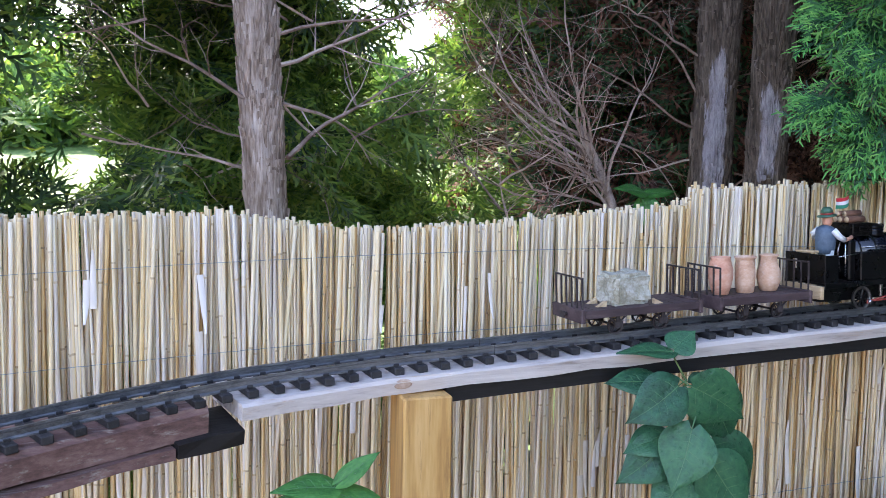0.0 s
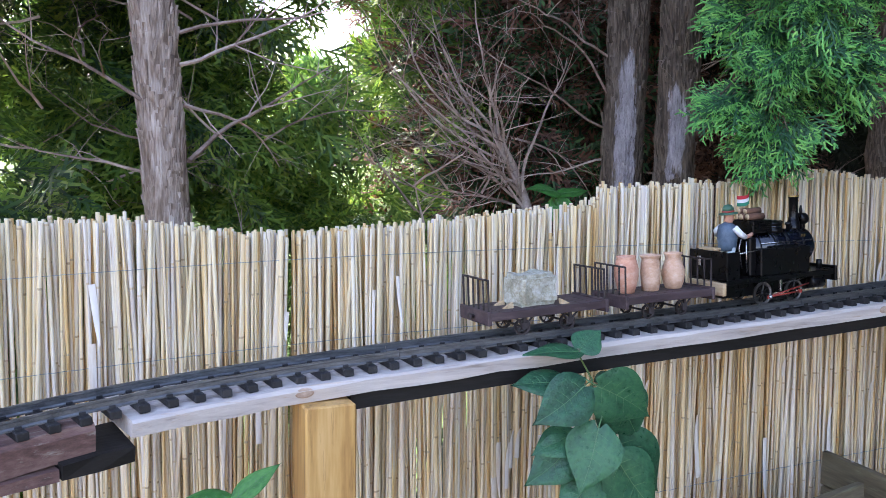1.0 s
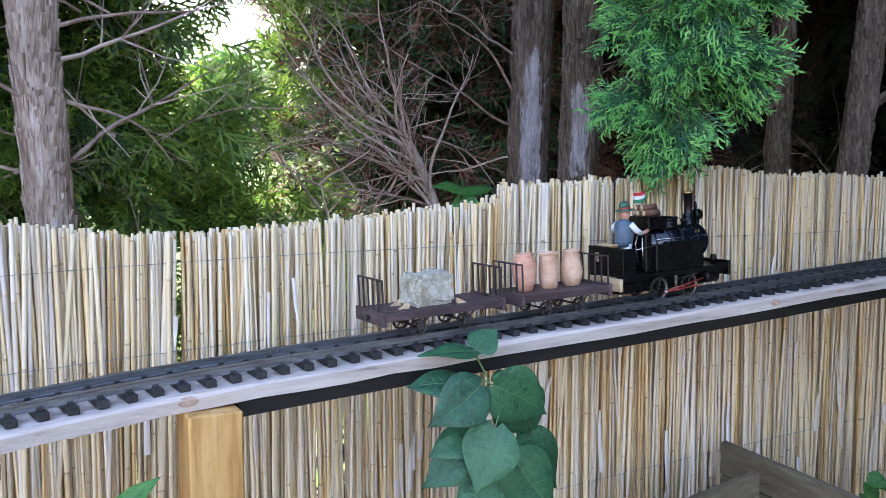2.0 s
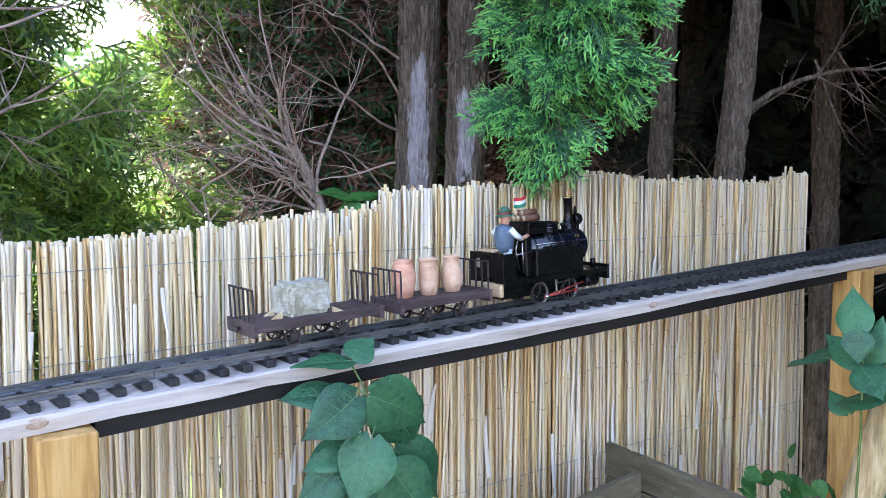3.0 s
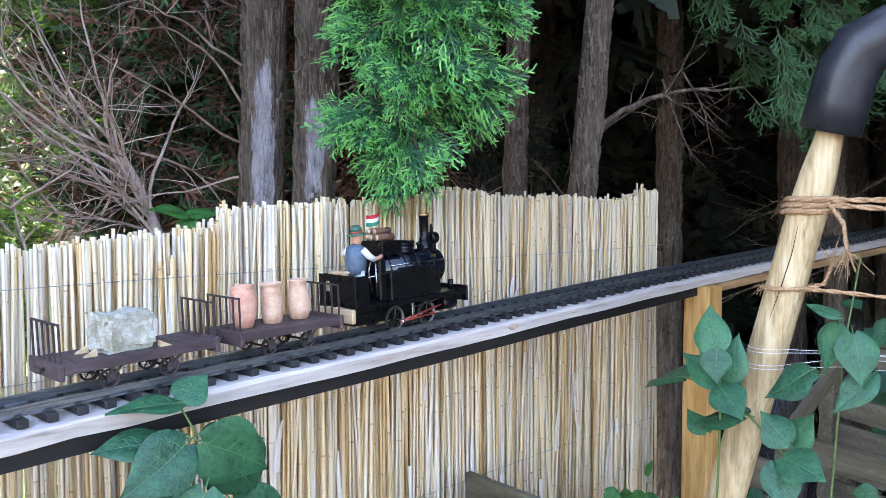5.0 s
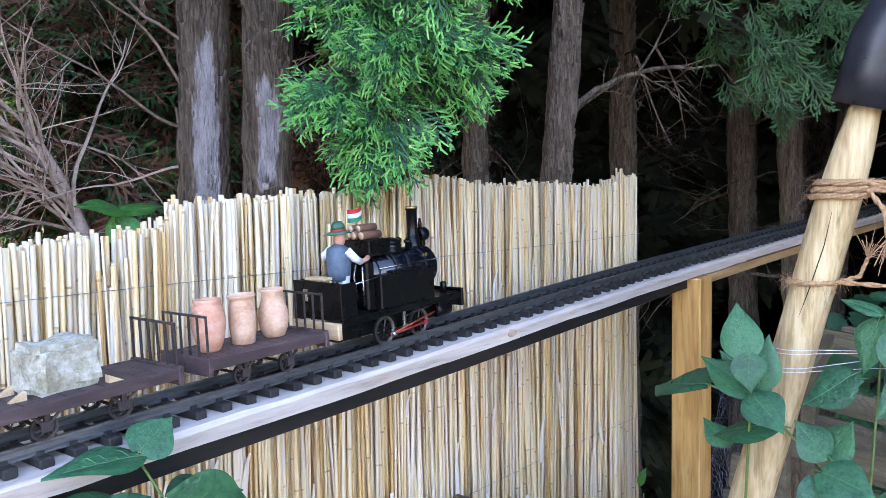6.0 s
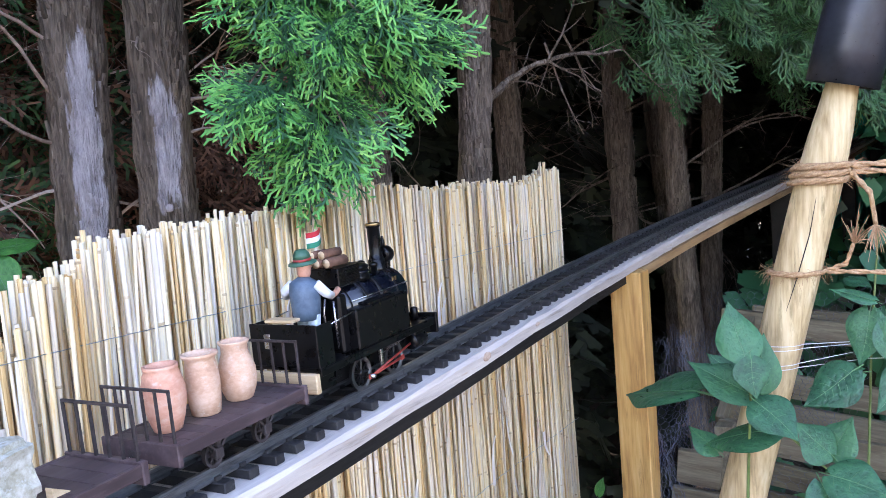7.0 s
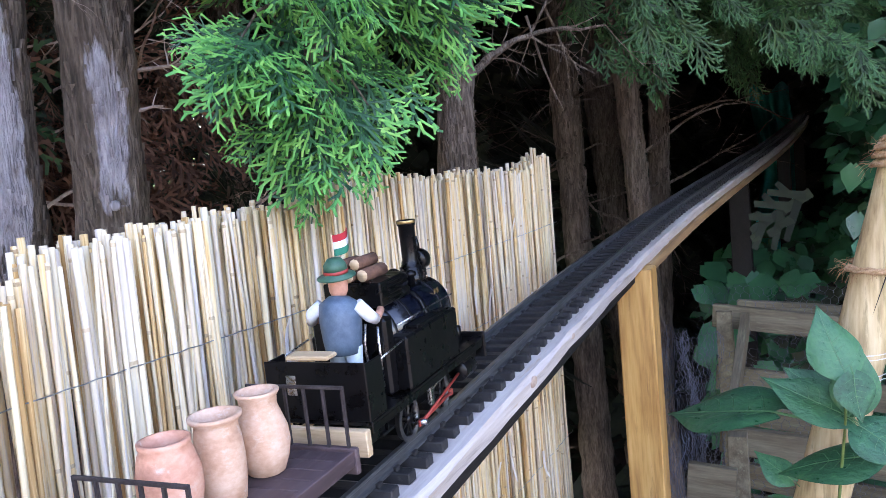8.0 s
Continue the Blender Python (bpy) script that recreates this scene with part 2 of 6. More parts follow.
# ---- shapes ----
class Shape:
    """Gathers vertices and faces of one mesh."""

    def __init__(self):
        self.v, self.f, self.mi, self.smooth = [], [], [], []

    def add(self, verts, faces, mi=0, smooth=False):
        k = len(self.v)
        self.v.extend([tuple(p) for p in verts])
        self.f.extend([tuple(i + k for i in f) for f in faces])
        self.mi.extend([mi] * len(faces))
        self.smooth.extend([smooth] * len(faces))
        return self

    def box(self, c, s, ch=0.0, m=None, mi=0):
        """A box of size s about c with its edges chamfered by ch."""
        bm = bmesh.new()
        bmesh.ops.create_cube(bm, size=1.0, matrix=Matrix.Diagonal((*s, 1)))
        if ch:
            bmesh.ops.bevel(bm, geom=list(bm.edges), offset=ch, segments=1, affect="EDGES")
        bm.verts.index_update()
        mm = (m or Matrix()) @ Matrix.Translation(c)
        self.add([mm @ v.co for v in bm.verts], [[v.index for v in f.verts] for f in bm.faces], mi)
        bm.free()
        return self

    def tube(self, pts, radii, n=8, caps=True, mi=0, wob=0.0, rng=None):
        """A tube along pts with a radius at each point."""
        pts = [Vector(p) for p in pts]
        if not hasattr(radii, "__len__"):
            radii = [radii] * len(pts)
        verts, faces = [], []
        ref = None
        for i, p in enumerate(pts):
            d = (pts[min(i + 1, len(pts) - 1)] - pts[max(i - 1, 0)]).normalized()
            if ref is None:
                ref = d.orthogonal().normalized()
            ref = (ref - d * ref.dot(d)).normalized()
            side = d.cross(ref)
            for k in range(n):
                a = 2 * math.pi * k / n
                r = radii[i] * (1 + (rng.uniform(-wob, wob) if wob else 0))
                verts.append(p + (ref * math.cos(a) + side * math.sin(a)) * r)
        for i in range(len(pts) - 1):
            for k in range(n):
                a, b = i * n + k, i * n + (k + 1) % n
                faces.append((a, b, b + n, a + n))
        if caps:
            faces.append(tuple(range(n - 1, -1, -1)))
            faces.append(tuple((len(pts) - 1) * n + k for k in range(n)))
        return self.add(verts, faces, mi, n > 5)

    def lathe(self, prof, m=None, n=24, mi=0, caps=True):
        """Turns the profile (radius, height) round the z axis."""
        m = m or Matrix()
        verts = [m @ Vector((r * math.cos(2 * math.pi * k / n), r * math.sin(2 * math.pi * k / n), z)) for r, z in prof for k in range(n)]
        faces = [(i * n + k, i * n + (k + 1) % n, (i + 1) * n + (k + 1) % n, (i + 1) * n + k) for i in range(len(prof) - 1) for k in range(n)]
        if caps:
            faces.append(tuple(range(n - 1, -1, -1)))
            faces.append(tuple((len(prof) - 1) * n + k for k in range(n)))
        return self.add(verts, faces, mi, True)

    def mesh(self, name, mats):
        me = bpy.data.meshes.new(name)
        me.from_pydata(self.v, [], self.f)
        for m in mats if isinstance(mats, (list, tuple)) else [mats]:
            me.materials.append(m)
        me.polygons.foreach_set("material_index", self.mi)
        me.polygons.foreach_set("use_smooth", self.smooth)
        me.update()
        return me


def thing(name, label, category, m=None, group="", kind=""):
    ob = tagged(new(name), label, category, group, kind)
    ob.empty_display_size = 0.02
    if m is not None:
        ob.matrix_world = m
    return ob


def part(name, shape, mats, parent, label="", m=None, bevel=0.0):
    """Links a Shape (or a ready mesh) as one mesh object under a thing or a part."""
    ob = new(name, shape if isinstance(shape, bpy.types.Mesh) else shape.mesh(name, mats))
    ob.parent = parent
    if m is not None:
        ob.matrix_local = m
    if label:
        tagged(ob, label)
    if bevel:
        b = ob.modifiers.new("bevel", "BEVEL")
        b.width, b.segments, b.limit_method = bevel, 2, "ANGLE"
    return ob


def whole(name, shape, mats, label, category, group="", kind=""):
    return tagged(new(name, shape.mesh(name, mats)), label, category, group, kind)


def merged(name, verts, faces, mats, slots=None):
    """A mesh from an (n, 3) array of vertices and an (m, 3 or 4) array of faces; slots: each face's material."""
    me = bpy.data.meshes.new(name)
    k = faces.shape[1]
    me.vertices.add(len(verts))
    me.vertices.foreach_set("co", verts.astype(np.float32).ravel())
    me.loops.add(faces.size)
    me.loops.foreach_set("vertex_index", faces.astype(np.int32).ravel())
    me.polygons.add(len(faces))
    me.polygons.foreach_set("loop_start", np.arange(0, faces.size, k, dtype=np.int32))
    for m in mats if isinstance(mats, (list, tuple)) else [mats]:
        me.materials.append(m)
    if slots is not None:
        me.polygons.foreach_set("material_index", slots.astype(np.int32))
    me.update(calc_edges=True)
    return me


# ---- the run of the track: x along the fence, y away from it, z the top of the boards ----
RUN_X = [-0.8, -0.4, -0.2, -0.07, 0.1, 0.3, 0.6, 1.0, 1.5, 2.0, 2.5, 4.0, 5.5, 7.2]
RUN_Y = [0.46, 0.68, 0.79, 0.862, 0.925, 0.955, 0.960, 0.962, 0.964, 0.955, 0.93, 0.82, 0.745, 0.70]
RUN_Z = [1.215, 1.238, 1.250, 1.258, 1.270, 1.281, 1.296, 1.313, 1.338, 1.362, 1.386, 1.465, 1.545, 1.63]


def spline(xs, ys, x):
    """Smooth interpolation through the points."""
    i = max(0, min(len(xs) - 2, int(np.searchsorted(xs, x)) - 1))

    def slope(k):
        a, b = max(k - 1, 0), min(k + 1, len(xs) - 1)
        return (ys[b] - ys[a]) / (xs[b] - xs[a])

    h = xs[i + 1] - xs[i]
    t = (x - xs[i]) / h
    return ((2 * t**3 - 3 * t**2 + 1) * ys[i] + (t**3 - 2 * t**2 + t) * h * slope(i) + (3 * t**2 - 2 * t**3) * ys[i + 1] + (t**3 - t**2) * h * slope(i + 1))


def run(x, side=0.0, up=0.0):
    """A place beside (to the left) and above the middle of the track at x."""
    d = 0.01
    tx = Vector((2 * d, spline(RUN_X, RUN_Y, x + d) - spline(RUN_X, RUN_Y, x - d), spline(RUN_X, RUN_Z, x + d) - spline(RUN_X, RUN_Z, x - d))).normalized()
    left = Vector((-tx.y, tx.x, 0)).normalized()
    return Vector((x, spline(RUN_X, RUN_Y, x), spline(RUN_X, RUN_Z, x))) + left * side + Vector((0, 0, up))


def run_frame(x, up=0.0):
    """The pose of a thing that stands on the track at x and faces along it."""
    a, b = run(x - 0.01), run(x + 0.01)
    t = (b - a).normalized()
    left = Vector((-t.y, t.x, 0)).normalized()
    u = t.cross(left)
    m = Matrix((t, left, u)).transposed().to_4x4()
    m.translation = run(x, 0, up)
    return m


def sweep(xs, prof, jitter=0.0, rng=None):
    """A solid of the profile (side, up) along the track."""
    s = Shape()
    n = len(prof)
    verts = []
    for x in xs:
        for a, u in prof:
            p = run(x, a, u)
            if jitter:
                p += Vector((0, rng.uniform(-jitter, jitter), rng.uniform(-jitter, jitter)))
            verts.append(p)
    faces = [(i * n + k, i * n + (k + 1) % n, (i + 1) * n + (k + 1) % n, (i + 1) * n + k) for i in range(len(xs) - 1) for k in range(n)]
    faces += [tuple(range(n - 1, -1, -1)), tuple((len(xs) - 1) * n + k for k in range(n))]
    return s.add(verts, faces)


def steps(a, b, d):
    return [a + (b - a) * i / max(1, round((b - a) / d)) for i in range(max(1, round((b - a) / d)) + 1)]

# ---- ground ----
def ground_height(x, y):
    rise = max(0.0, y - 3.5)
    return 0.17 * rise / (1 + rise / 60.0) + 0.02 * math.sin(x * 1.7) * math.sin(y * 1.3)


GROUND = material("soil_and_lawn", [(0.3, (0.025, 0.019, 0.013)), (0.5, (0.055, 0.042, 0.03)), (0.7, (0.10, 0.078, 0.058))], scale=(6, 6, 6), fine=8.0, rough=0.9, bump=0.6, dist=0.01)
nt = GROUND.node_tree
tc = nt.nodes.new("ShaderNodeTexCoord")
sep = nt.nodes.new("ShaderNodeSeparateXYZ")
nt.links.new(tc.outputs["Object"], sep.inputs[0])
edge = math_node(nt, "ADD", sep.outputs["Y"], math_node(nt, "MULTIPLY", noise_tex(nt, tc.outputs["Object"], 0.7), 2.0))
lawn = nt.nodes.new("ShaderNodeMapRange")
lawn.inputs["From Min"].default_value, lawn.inputs["From Max"].default_value = 4.2, 4.8
nt.links.new(edge, lawn.inputs["Value"])
grass = ramp(nt, noise_tex(nt, tc.outputs["Object"], 5.0, 8.0, 0.75), [(0.3, (0.035, 0.085, 0.012)), (0.5, (0.08, 0.16, 0.025)), (0.7, (0.17, 0.26, 0.05))])
bs = nt.nodes["Principled BSDF"]
soil = bs.inputs["Base Color"].links[0].from_socket
nt.links.new(mix_col(nt, lawn.outputs["Result"], soil, grass), bs.inputs["Base Color"])
s = Shape()
gx = [-400, -120, -40, -15] + [-8 + i for i in range(24)] + [22, 40, 120, 400]
gy = [-400, -60, -20, -8, -4] + [-3 + 0.75 * i for i in range(40)] + [32, 60, 150, 400]
verts = [(x, y, ground_height(x, y)) for y in gy for x in gx]
faces = [(j * len(gx) + i, j * len(gx) + i + 1, (j + 1) * len(gx) + i + 1, (j + 1) * len(gx) + i) for j in range(len(gy) - 1) for i in range(len(gx) - 1)]
whole("ground", s.add(verts, faces, 0, True), GROUND, "bare soil by the fence and mown lawn rising behind it", "ground", kind="structure")

# ---- boards that carry the track ----
rng = random.Random(3)
trestle = thing("track_trestle", "raised timber trestle of weathered boards on posts under the railway", "trestle", kind="structure")
part("top_board", sweep(steps(0.125, 1.95, 0.05), [(-0.049, -0.0175), (-0.051, -0.004), (-0.048, 0.0), (0.05, 0.0), (0.052, -0.017)], 0.0012, rng), BOARD, trestle, "pale weathered plank with knots")
part("top_board", sweep(steps(1.953, 7.0, 0.15), [(-0.049, -0.0175), (-0.051, -0.004), (-0.048, 0.0), (0.05, 0.0), (0.052, -0.017)], 0.0012, rng), BOARD, trestle, "pale weathered plank with knots")
part("under_beam", sweep(steps(0.356, 1.705, 0.1), [(-0.039, -0.036), (-0.039, -0.019), (0.045, -0.019), (0.045, -0.036)]), BEAM_DARK, trestle, "dark tarred batten")
part("under_beam", sweep(steps(1.762, 6.6, 0.2), [(-0.054, -0.034), (-0.054, -0.019), (0.045, -0.019), (0.045, -0.034)]), BEAM_TAN, trestle, "brown timber batten")
part("side_board", sweep(steps(-0.78, 0.095, 0.04), [(-0.036, -0.029), (-0.038, -0.006), (-0.034, 0.0), (0.042, 0.0), (0.042, -0.029)], 0.0012, rng), BOARD_RED, trestle, "red-brown stained curved board")
part("lower_lip", sweep(steps(-0.78, 0.06, 0.05), [(-0.045, -0.041), (-0.045, -0.031), (0.03, -0.031), (0.03, -0.041)], 0.0015, rng), BOARD_RED, trestle)
part("splice_block", sweep(steps(0.062, 0.128, 0.03), [(-0.046, -0.042), (-0.048, -0.026), (0.03, -0.0225), (0.03, -0.042)], 0.0015, rng), BEAM_DARK, trestle, "dark splintered splice block")


def post(x0, x1, y0, y1, top):
    s = Shape()
    s.box(((x0 + x1) / 2, (y0 + y1) / 2, top / 2), (x1 - x0, y1 - y0, top), 0.002)
    return s


part("post", post(0.300, 0.354, 0.888, 0.942, run(0.327).z - 0.019), POST, trestle, "honey-coloured square post")
part("post", post(1.706, 1.758, 0.899, 0.953, run(1.73).z - 0.019), POST, trestle, "honey-coloured square post")
for px in (3.2, 4.7, 6.2):
    c = run(px)
    # The near-black colour stands in for the shade on the far posts.
    part("post", post(px, px + 0.05, c.y - 0.03, c.y + 0.03, c.z - 0.035), BEAM_DARK, trestle, "far post, darkened to look deep in shade")

KNOT = material("board_knot", [(0.3, (0.34, 0.22, 0.15)), (0.7, (0.56, 0.43, 0.33))], scale=(90, 90, 90), rough=0.7, bump=0.6, dist=0.001)
for kx, kr, ku in ((1.152, 0.0065, -0.008), (0.30, 0.007, -0.006), (1.30, 0.004, -0.007)):
    part("knot", Shape().lathe([(kr * 0.4, 0.0006), (kr * 0.8, 0.0005), (kr, 0.0001), (kr * 1.05, -0.003)], run_frame(kx) @ pose(0, -0.0505, ku, 90, 0, 0) @ Matrix.Diagonal((1.5, 0.75, 1, 1)), 14), KNOT, trestle, "reddish-brown knot")

# ---- track ----
track = thing("railway_track", "narrow model railway track with black plastic sleepers", "railway track")
RAIL_UP = 0.0175
prof = [(-0.0026, 0.0075), (-0.0026, 0.0090), (-0.0009, 0.0105), (-0.0009, 0.0145), (-0.0017, 0.0155), (-0.0017, 0.0175), (0.0017, 0.0175), (0.0017, 0.0155), (0.0009, 0.0145), (0.0009, 0.0105), (0.0026, 0.0090), (0.0026, 0.0075)]
GAUGE = 0.0445
for side in (-1, 1):
    cut = [-0.78, -0.16, 0.42, 1.02, 1.62, 2.22, 3.4, 5.0, 7.0]
    for a, b in zip(cut, cut[1:]):
        part("rail", sweep(steps(a, b - 0.0008, 0.04 if a < 2 else 0.15), [(side * GAUGE / 2 + p, u) for p, u in prof]), RAIL, track, "dull dark metal rail")
s = Shape().box((0, 0, 0.004), (0.0108, 0.076, 0.008), 0.0009)
for side in (-1, 1):
    for q in (-1, 1):
        s.box((0, side * GAUGE / 2 + q * 0.0045, 0.0092), (0.006, 0.0028, 0.0035), 0.0005)
sleeper_mesh = s.mesh("sleeper", PLASTIC)
count, x = 0, -0.77
more = Shape()
while x < 6.9:
    m = run_frame(x) @ pose(rng.uniform(-.0006, .0006), rng.uniform(-.001, .001), 0, 0, 0, rng.uniform(-1, 1))
    if x < 4.5:
        part("sleeper", sleeper_mesh, PLASTIC, track, m=m)
    else:
        more.box((0, 0, 0.004), (0.0135, 0.078, 0.008), 0, m)
    x += 0.0268
tagged(part("far_sleepers", more, PLASTIC, track), kind="stuff")

# ---- trunks ----
def trunk_shape(pts, radii, rng, n=32, ridge=0.13):
    """A trunk with long ridges of bark."""
    s = Shape()
    pts = [Vector(p) for p in pts]
    path, rad = [], []
    for i in range(len(pts) - 1):
        k = max(2, int((pts[i + 1] - pts[i]).length / 0.02))
        for j in range(k):
            path.append(pts[i].lerp(pts[i + 1], j / k))
            rad.append(radii[i] + (radii[i + 1] - radii[i]) * j / k)
    path.append(pts[-1])
    rad.append(radii[-1])
    seed = rng.uniform(0, 50)
    verts = []
    for p, r in zip(path, rad):
        for k in range(n):
            a = 2 * math.pi * k / n
            d = noise.noise(Vector((math.cos(a) * 3.2 + seed, math.sin(a) * 3.2, p.z * 4))) * ridge * 1.1 + noise.noise(Vector((math.cos(a) * 8 + seed, math.sin(a) * 8, p.z * 16))) * ridge * 1.3 + noise.noise(Vector((math.cos(a) * 15 + seed, math.sin(a) * 15, p.z * 60))) * ridge * 0.6
            verts.append(p + Vector((math.cos(a), math.sin(a), 0)) * r * (1 + d))
    faces = [(i * n + k, i * n + (k + 1) % n, (i + 1) * n + (k + 1) % n, (i + 1) * n + k) for i in range(len(path) - 1) for k in range(n)]
    faces += [tuple(range(n - 1, -1, -1)), tuple((len(path) - 1) * n + k for k in range(n))]
    return s.add(verts, faces, 0, True)


def flakes(shape_pts, rad, rng, count, z0, z1, facing, spread=1.6):
    """Loose strips of bark that stand off a trunk."""
    s = Shape()
    (x0, y0, za), (x1, y1, zb) = shape_pts
    for _ in range(count):
        z = rng.uniform(z0, z1)
        t = (z - za) / (zb - za)
        c = Vector((x0 + (x1 - x0) * t, y0 + (y1 - y0) * t, z))
        a = facing + rng.uniform(-spread, spread)
        out, side = Vector((math.cos(a), math.sin(a), 0)), Vector((-math.sin(a), math.cos(a), 0))
        w, h = rng.uniform(0.002, 0.005), rng.uniform(0.015, 0.05)
        r = rad * 1.01
        lean = rng.uniform(-0.15, 0.15)
        up = Vector((0, 0, 1)) + side * lean
        p = c + out * r
        v = [p - side * w - up * h / 2 - out * 0.003, p + side * w - up * h / 2 - out * 0.003, p + side * w * 0.8 + up * h / 2 + out * rng.uniform(0.001, 0.005), p - side * w * 0.8 + up * h / 2 + out * rng.uniform(0, 0.003)]
        v += [q - out * 0.004 for q in v]
        s.add(v, [(0, 1, 2, 3), (7, 6, 5, 4), (0, 4, 5, 1), (1, 5, 6, 2), (2, 6, 7, 3), (3, 7, 4, 0)])
    return s


def limb(s, p0, d0, length, r0, rng, depth, droop=0.0, crook=0.35, n=5, kids=4):
    """A branch that forks into twigs; adds its tubes to s."""
    k = max(4, int(length / 0.03))
    pts, rad = [Vector(p0)], [r0]
    d = Vector(d0).normalized()
    for i in range(k):
        d = (d + Vector((rng.gauss(0, 1), rng.gauss(0, 1), rng.gauss(0, 1) - droop)) * crook * 0.28).normalized()
        pts.append(pts[-1] + d * length / k)
        rad.append(r0 * (1 - 0.75 * (i + 1) / k))
    s.tube(pts, rad, n)
    if depth > 0:
        for _ in range(kids):
            i = rng.randrange(max(1, k // 4), k + 1)
            dd = (pts[i] - pts[i - 1]).normalized()
            side = Vector((rng.gauss(0, 1), rng.gauss(0, 1), rng.gauss(0, 1))).normalized()
            limb(s, pts[i], dd * 0.8 + side * 0.75, length * rng.uniform(0.3, 0.6), rad[i] * 0.6, rng, depth - 1, droop, crook, 4 if n <= 5 else 5, max(2, kids - 1))
    return s


# ---- sprays of scale leaves ----
def spray_base(rng, n_side=7, width=0.0011, length=0.07, spread=0.033, subs=4, ridge=True):
    """One flat fan of scale-leaved twigs, about length long, growing along +x: vertices, faces and, for each face, 0
    for an inner twig or 1 for an outer tip.
    """
    verts, faces, slots = [], [], []

    def strip(a, b, w0, w1, slot):
        a, b = np.array(a), np.array(b)
        d = (b - a) / (np.linalg.norm(b - a) + 1e-9)
        side = np.array((-d[1], d[0], 0))
        k = len(verts)
        if ridge:
            up = np.array((0, 0, w0 * 0.7))
            verts.extend([a - side * w0, a + up, a + side * w0, b - side * w1, b + up * 0.6, b + side * w1])
            faces.extend([(k, k + 1, k + 4, k + 3), (k + 1, k + 2, k + 5, k + 4)])
            slots.extend([slot, slot])
        else:
            verts.extend([a - side * w0, a + side * w0, b + side * w1, b - side * w1])
            faces.append((k, k + 1, k + 2, k + 3))
            slots.append(slot)

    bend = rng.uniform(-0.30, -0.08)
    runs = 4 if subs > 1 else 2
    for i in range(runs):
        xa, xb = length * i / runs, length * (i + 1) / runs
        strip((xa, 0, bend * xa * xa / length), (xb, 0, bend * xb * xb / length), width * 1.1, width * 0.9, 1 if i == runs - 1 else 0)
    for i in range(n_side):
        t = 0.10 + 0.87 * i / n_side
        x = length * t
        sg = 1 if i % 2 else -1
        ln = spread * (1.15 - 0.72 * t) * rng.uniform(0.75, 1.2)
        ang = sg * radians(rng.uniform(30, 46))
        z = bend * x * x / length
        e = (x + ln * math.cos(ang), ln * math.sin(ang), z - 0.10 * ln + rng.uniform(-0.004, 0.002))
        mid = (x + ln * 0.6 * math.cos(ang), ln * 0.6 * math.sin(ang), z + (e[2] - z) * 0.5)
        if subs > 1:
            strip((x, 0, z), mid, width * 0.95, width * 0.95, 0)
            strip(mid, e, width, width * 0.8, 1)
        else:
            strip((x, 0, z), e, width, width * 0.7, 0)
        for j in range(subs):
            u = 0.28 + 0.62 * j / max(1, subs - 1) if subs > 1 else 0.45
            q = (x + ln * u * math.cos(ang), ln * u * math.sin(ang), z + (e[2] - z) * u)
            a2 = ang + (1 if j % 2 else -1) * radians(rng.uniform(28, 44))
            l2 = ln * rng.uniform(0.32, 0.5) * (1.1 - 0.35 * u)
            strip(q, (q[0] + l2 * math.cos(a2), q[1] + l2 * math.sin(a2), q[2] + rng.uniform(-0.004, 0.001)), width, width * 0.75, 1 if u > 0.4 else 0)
    return np.array(verts), np.array(faces), np.array(slots)


def scatter(name, places, dirs, scales, seed, mats, n_side=7, width=0.0011, length=0.07, spread=0.033, roll=0.5, subs=4, ridge=True, face=(-0.25, -0.7, 0.6)):
    """One mesh of many sprays: places (n, 3), growing along dirs, their flat sides towards face but for a random roll."""
    rng = random.Random(seed)
    nr = np.random.RandomState(seed)
    bases = [spray_base(rng, n_side, width, length, spread, subs, ridge) for _ in range(5)]
    places, dirs = np.array(places), np.array(dirs)
    dirs = dirs / np.linalg.norm(dirs, axis=1)[:, None]
    up = np.tile(np.array(face), (len(places), 1)) + nr.normal(0, roll, (len(places), 3))
    sd = np.cross(up, dirs)
    sd /= np.linalg.norm(sd, axis=1)[:, None] + 1e-9
    un = np.cross(dirs, sd)
    vs, fs, ms, k = [], [], [], 0
    pick = nr.randint(0, 5, len(places))
    for b, (v, f, sl) in enumerate(bases):
        idx = np.where(pick == b)[0]
        if not len(idx):
            continue
        w = (v[None, :, 0:1] * dirs[idx][:, None, :] + v[None, :, 1:2] * sd[idx][:, None, :] + v[None, :, 2:3] * un[idx][:, None, :]) * np.array(scales)[idx][:, None, None] + places[idx][:, None, :]
        vs.append(w.reshape(-1, 3))
        fs.append((f[None] + (np.arange(len(idx)) * len(v))[:, None, None]).reshape(-1, 4) + k)
        ms.append(np.tile(sl, len(idx)))
        k += len(idx) * len(v)
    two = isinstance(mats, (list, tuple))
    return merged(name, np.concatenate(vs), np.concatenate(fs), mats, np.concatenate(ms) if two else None)


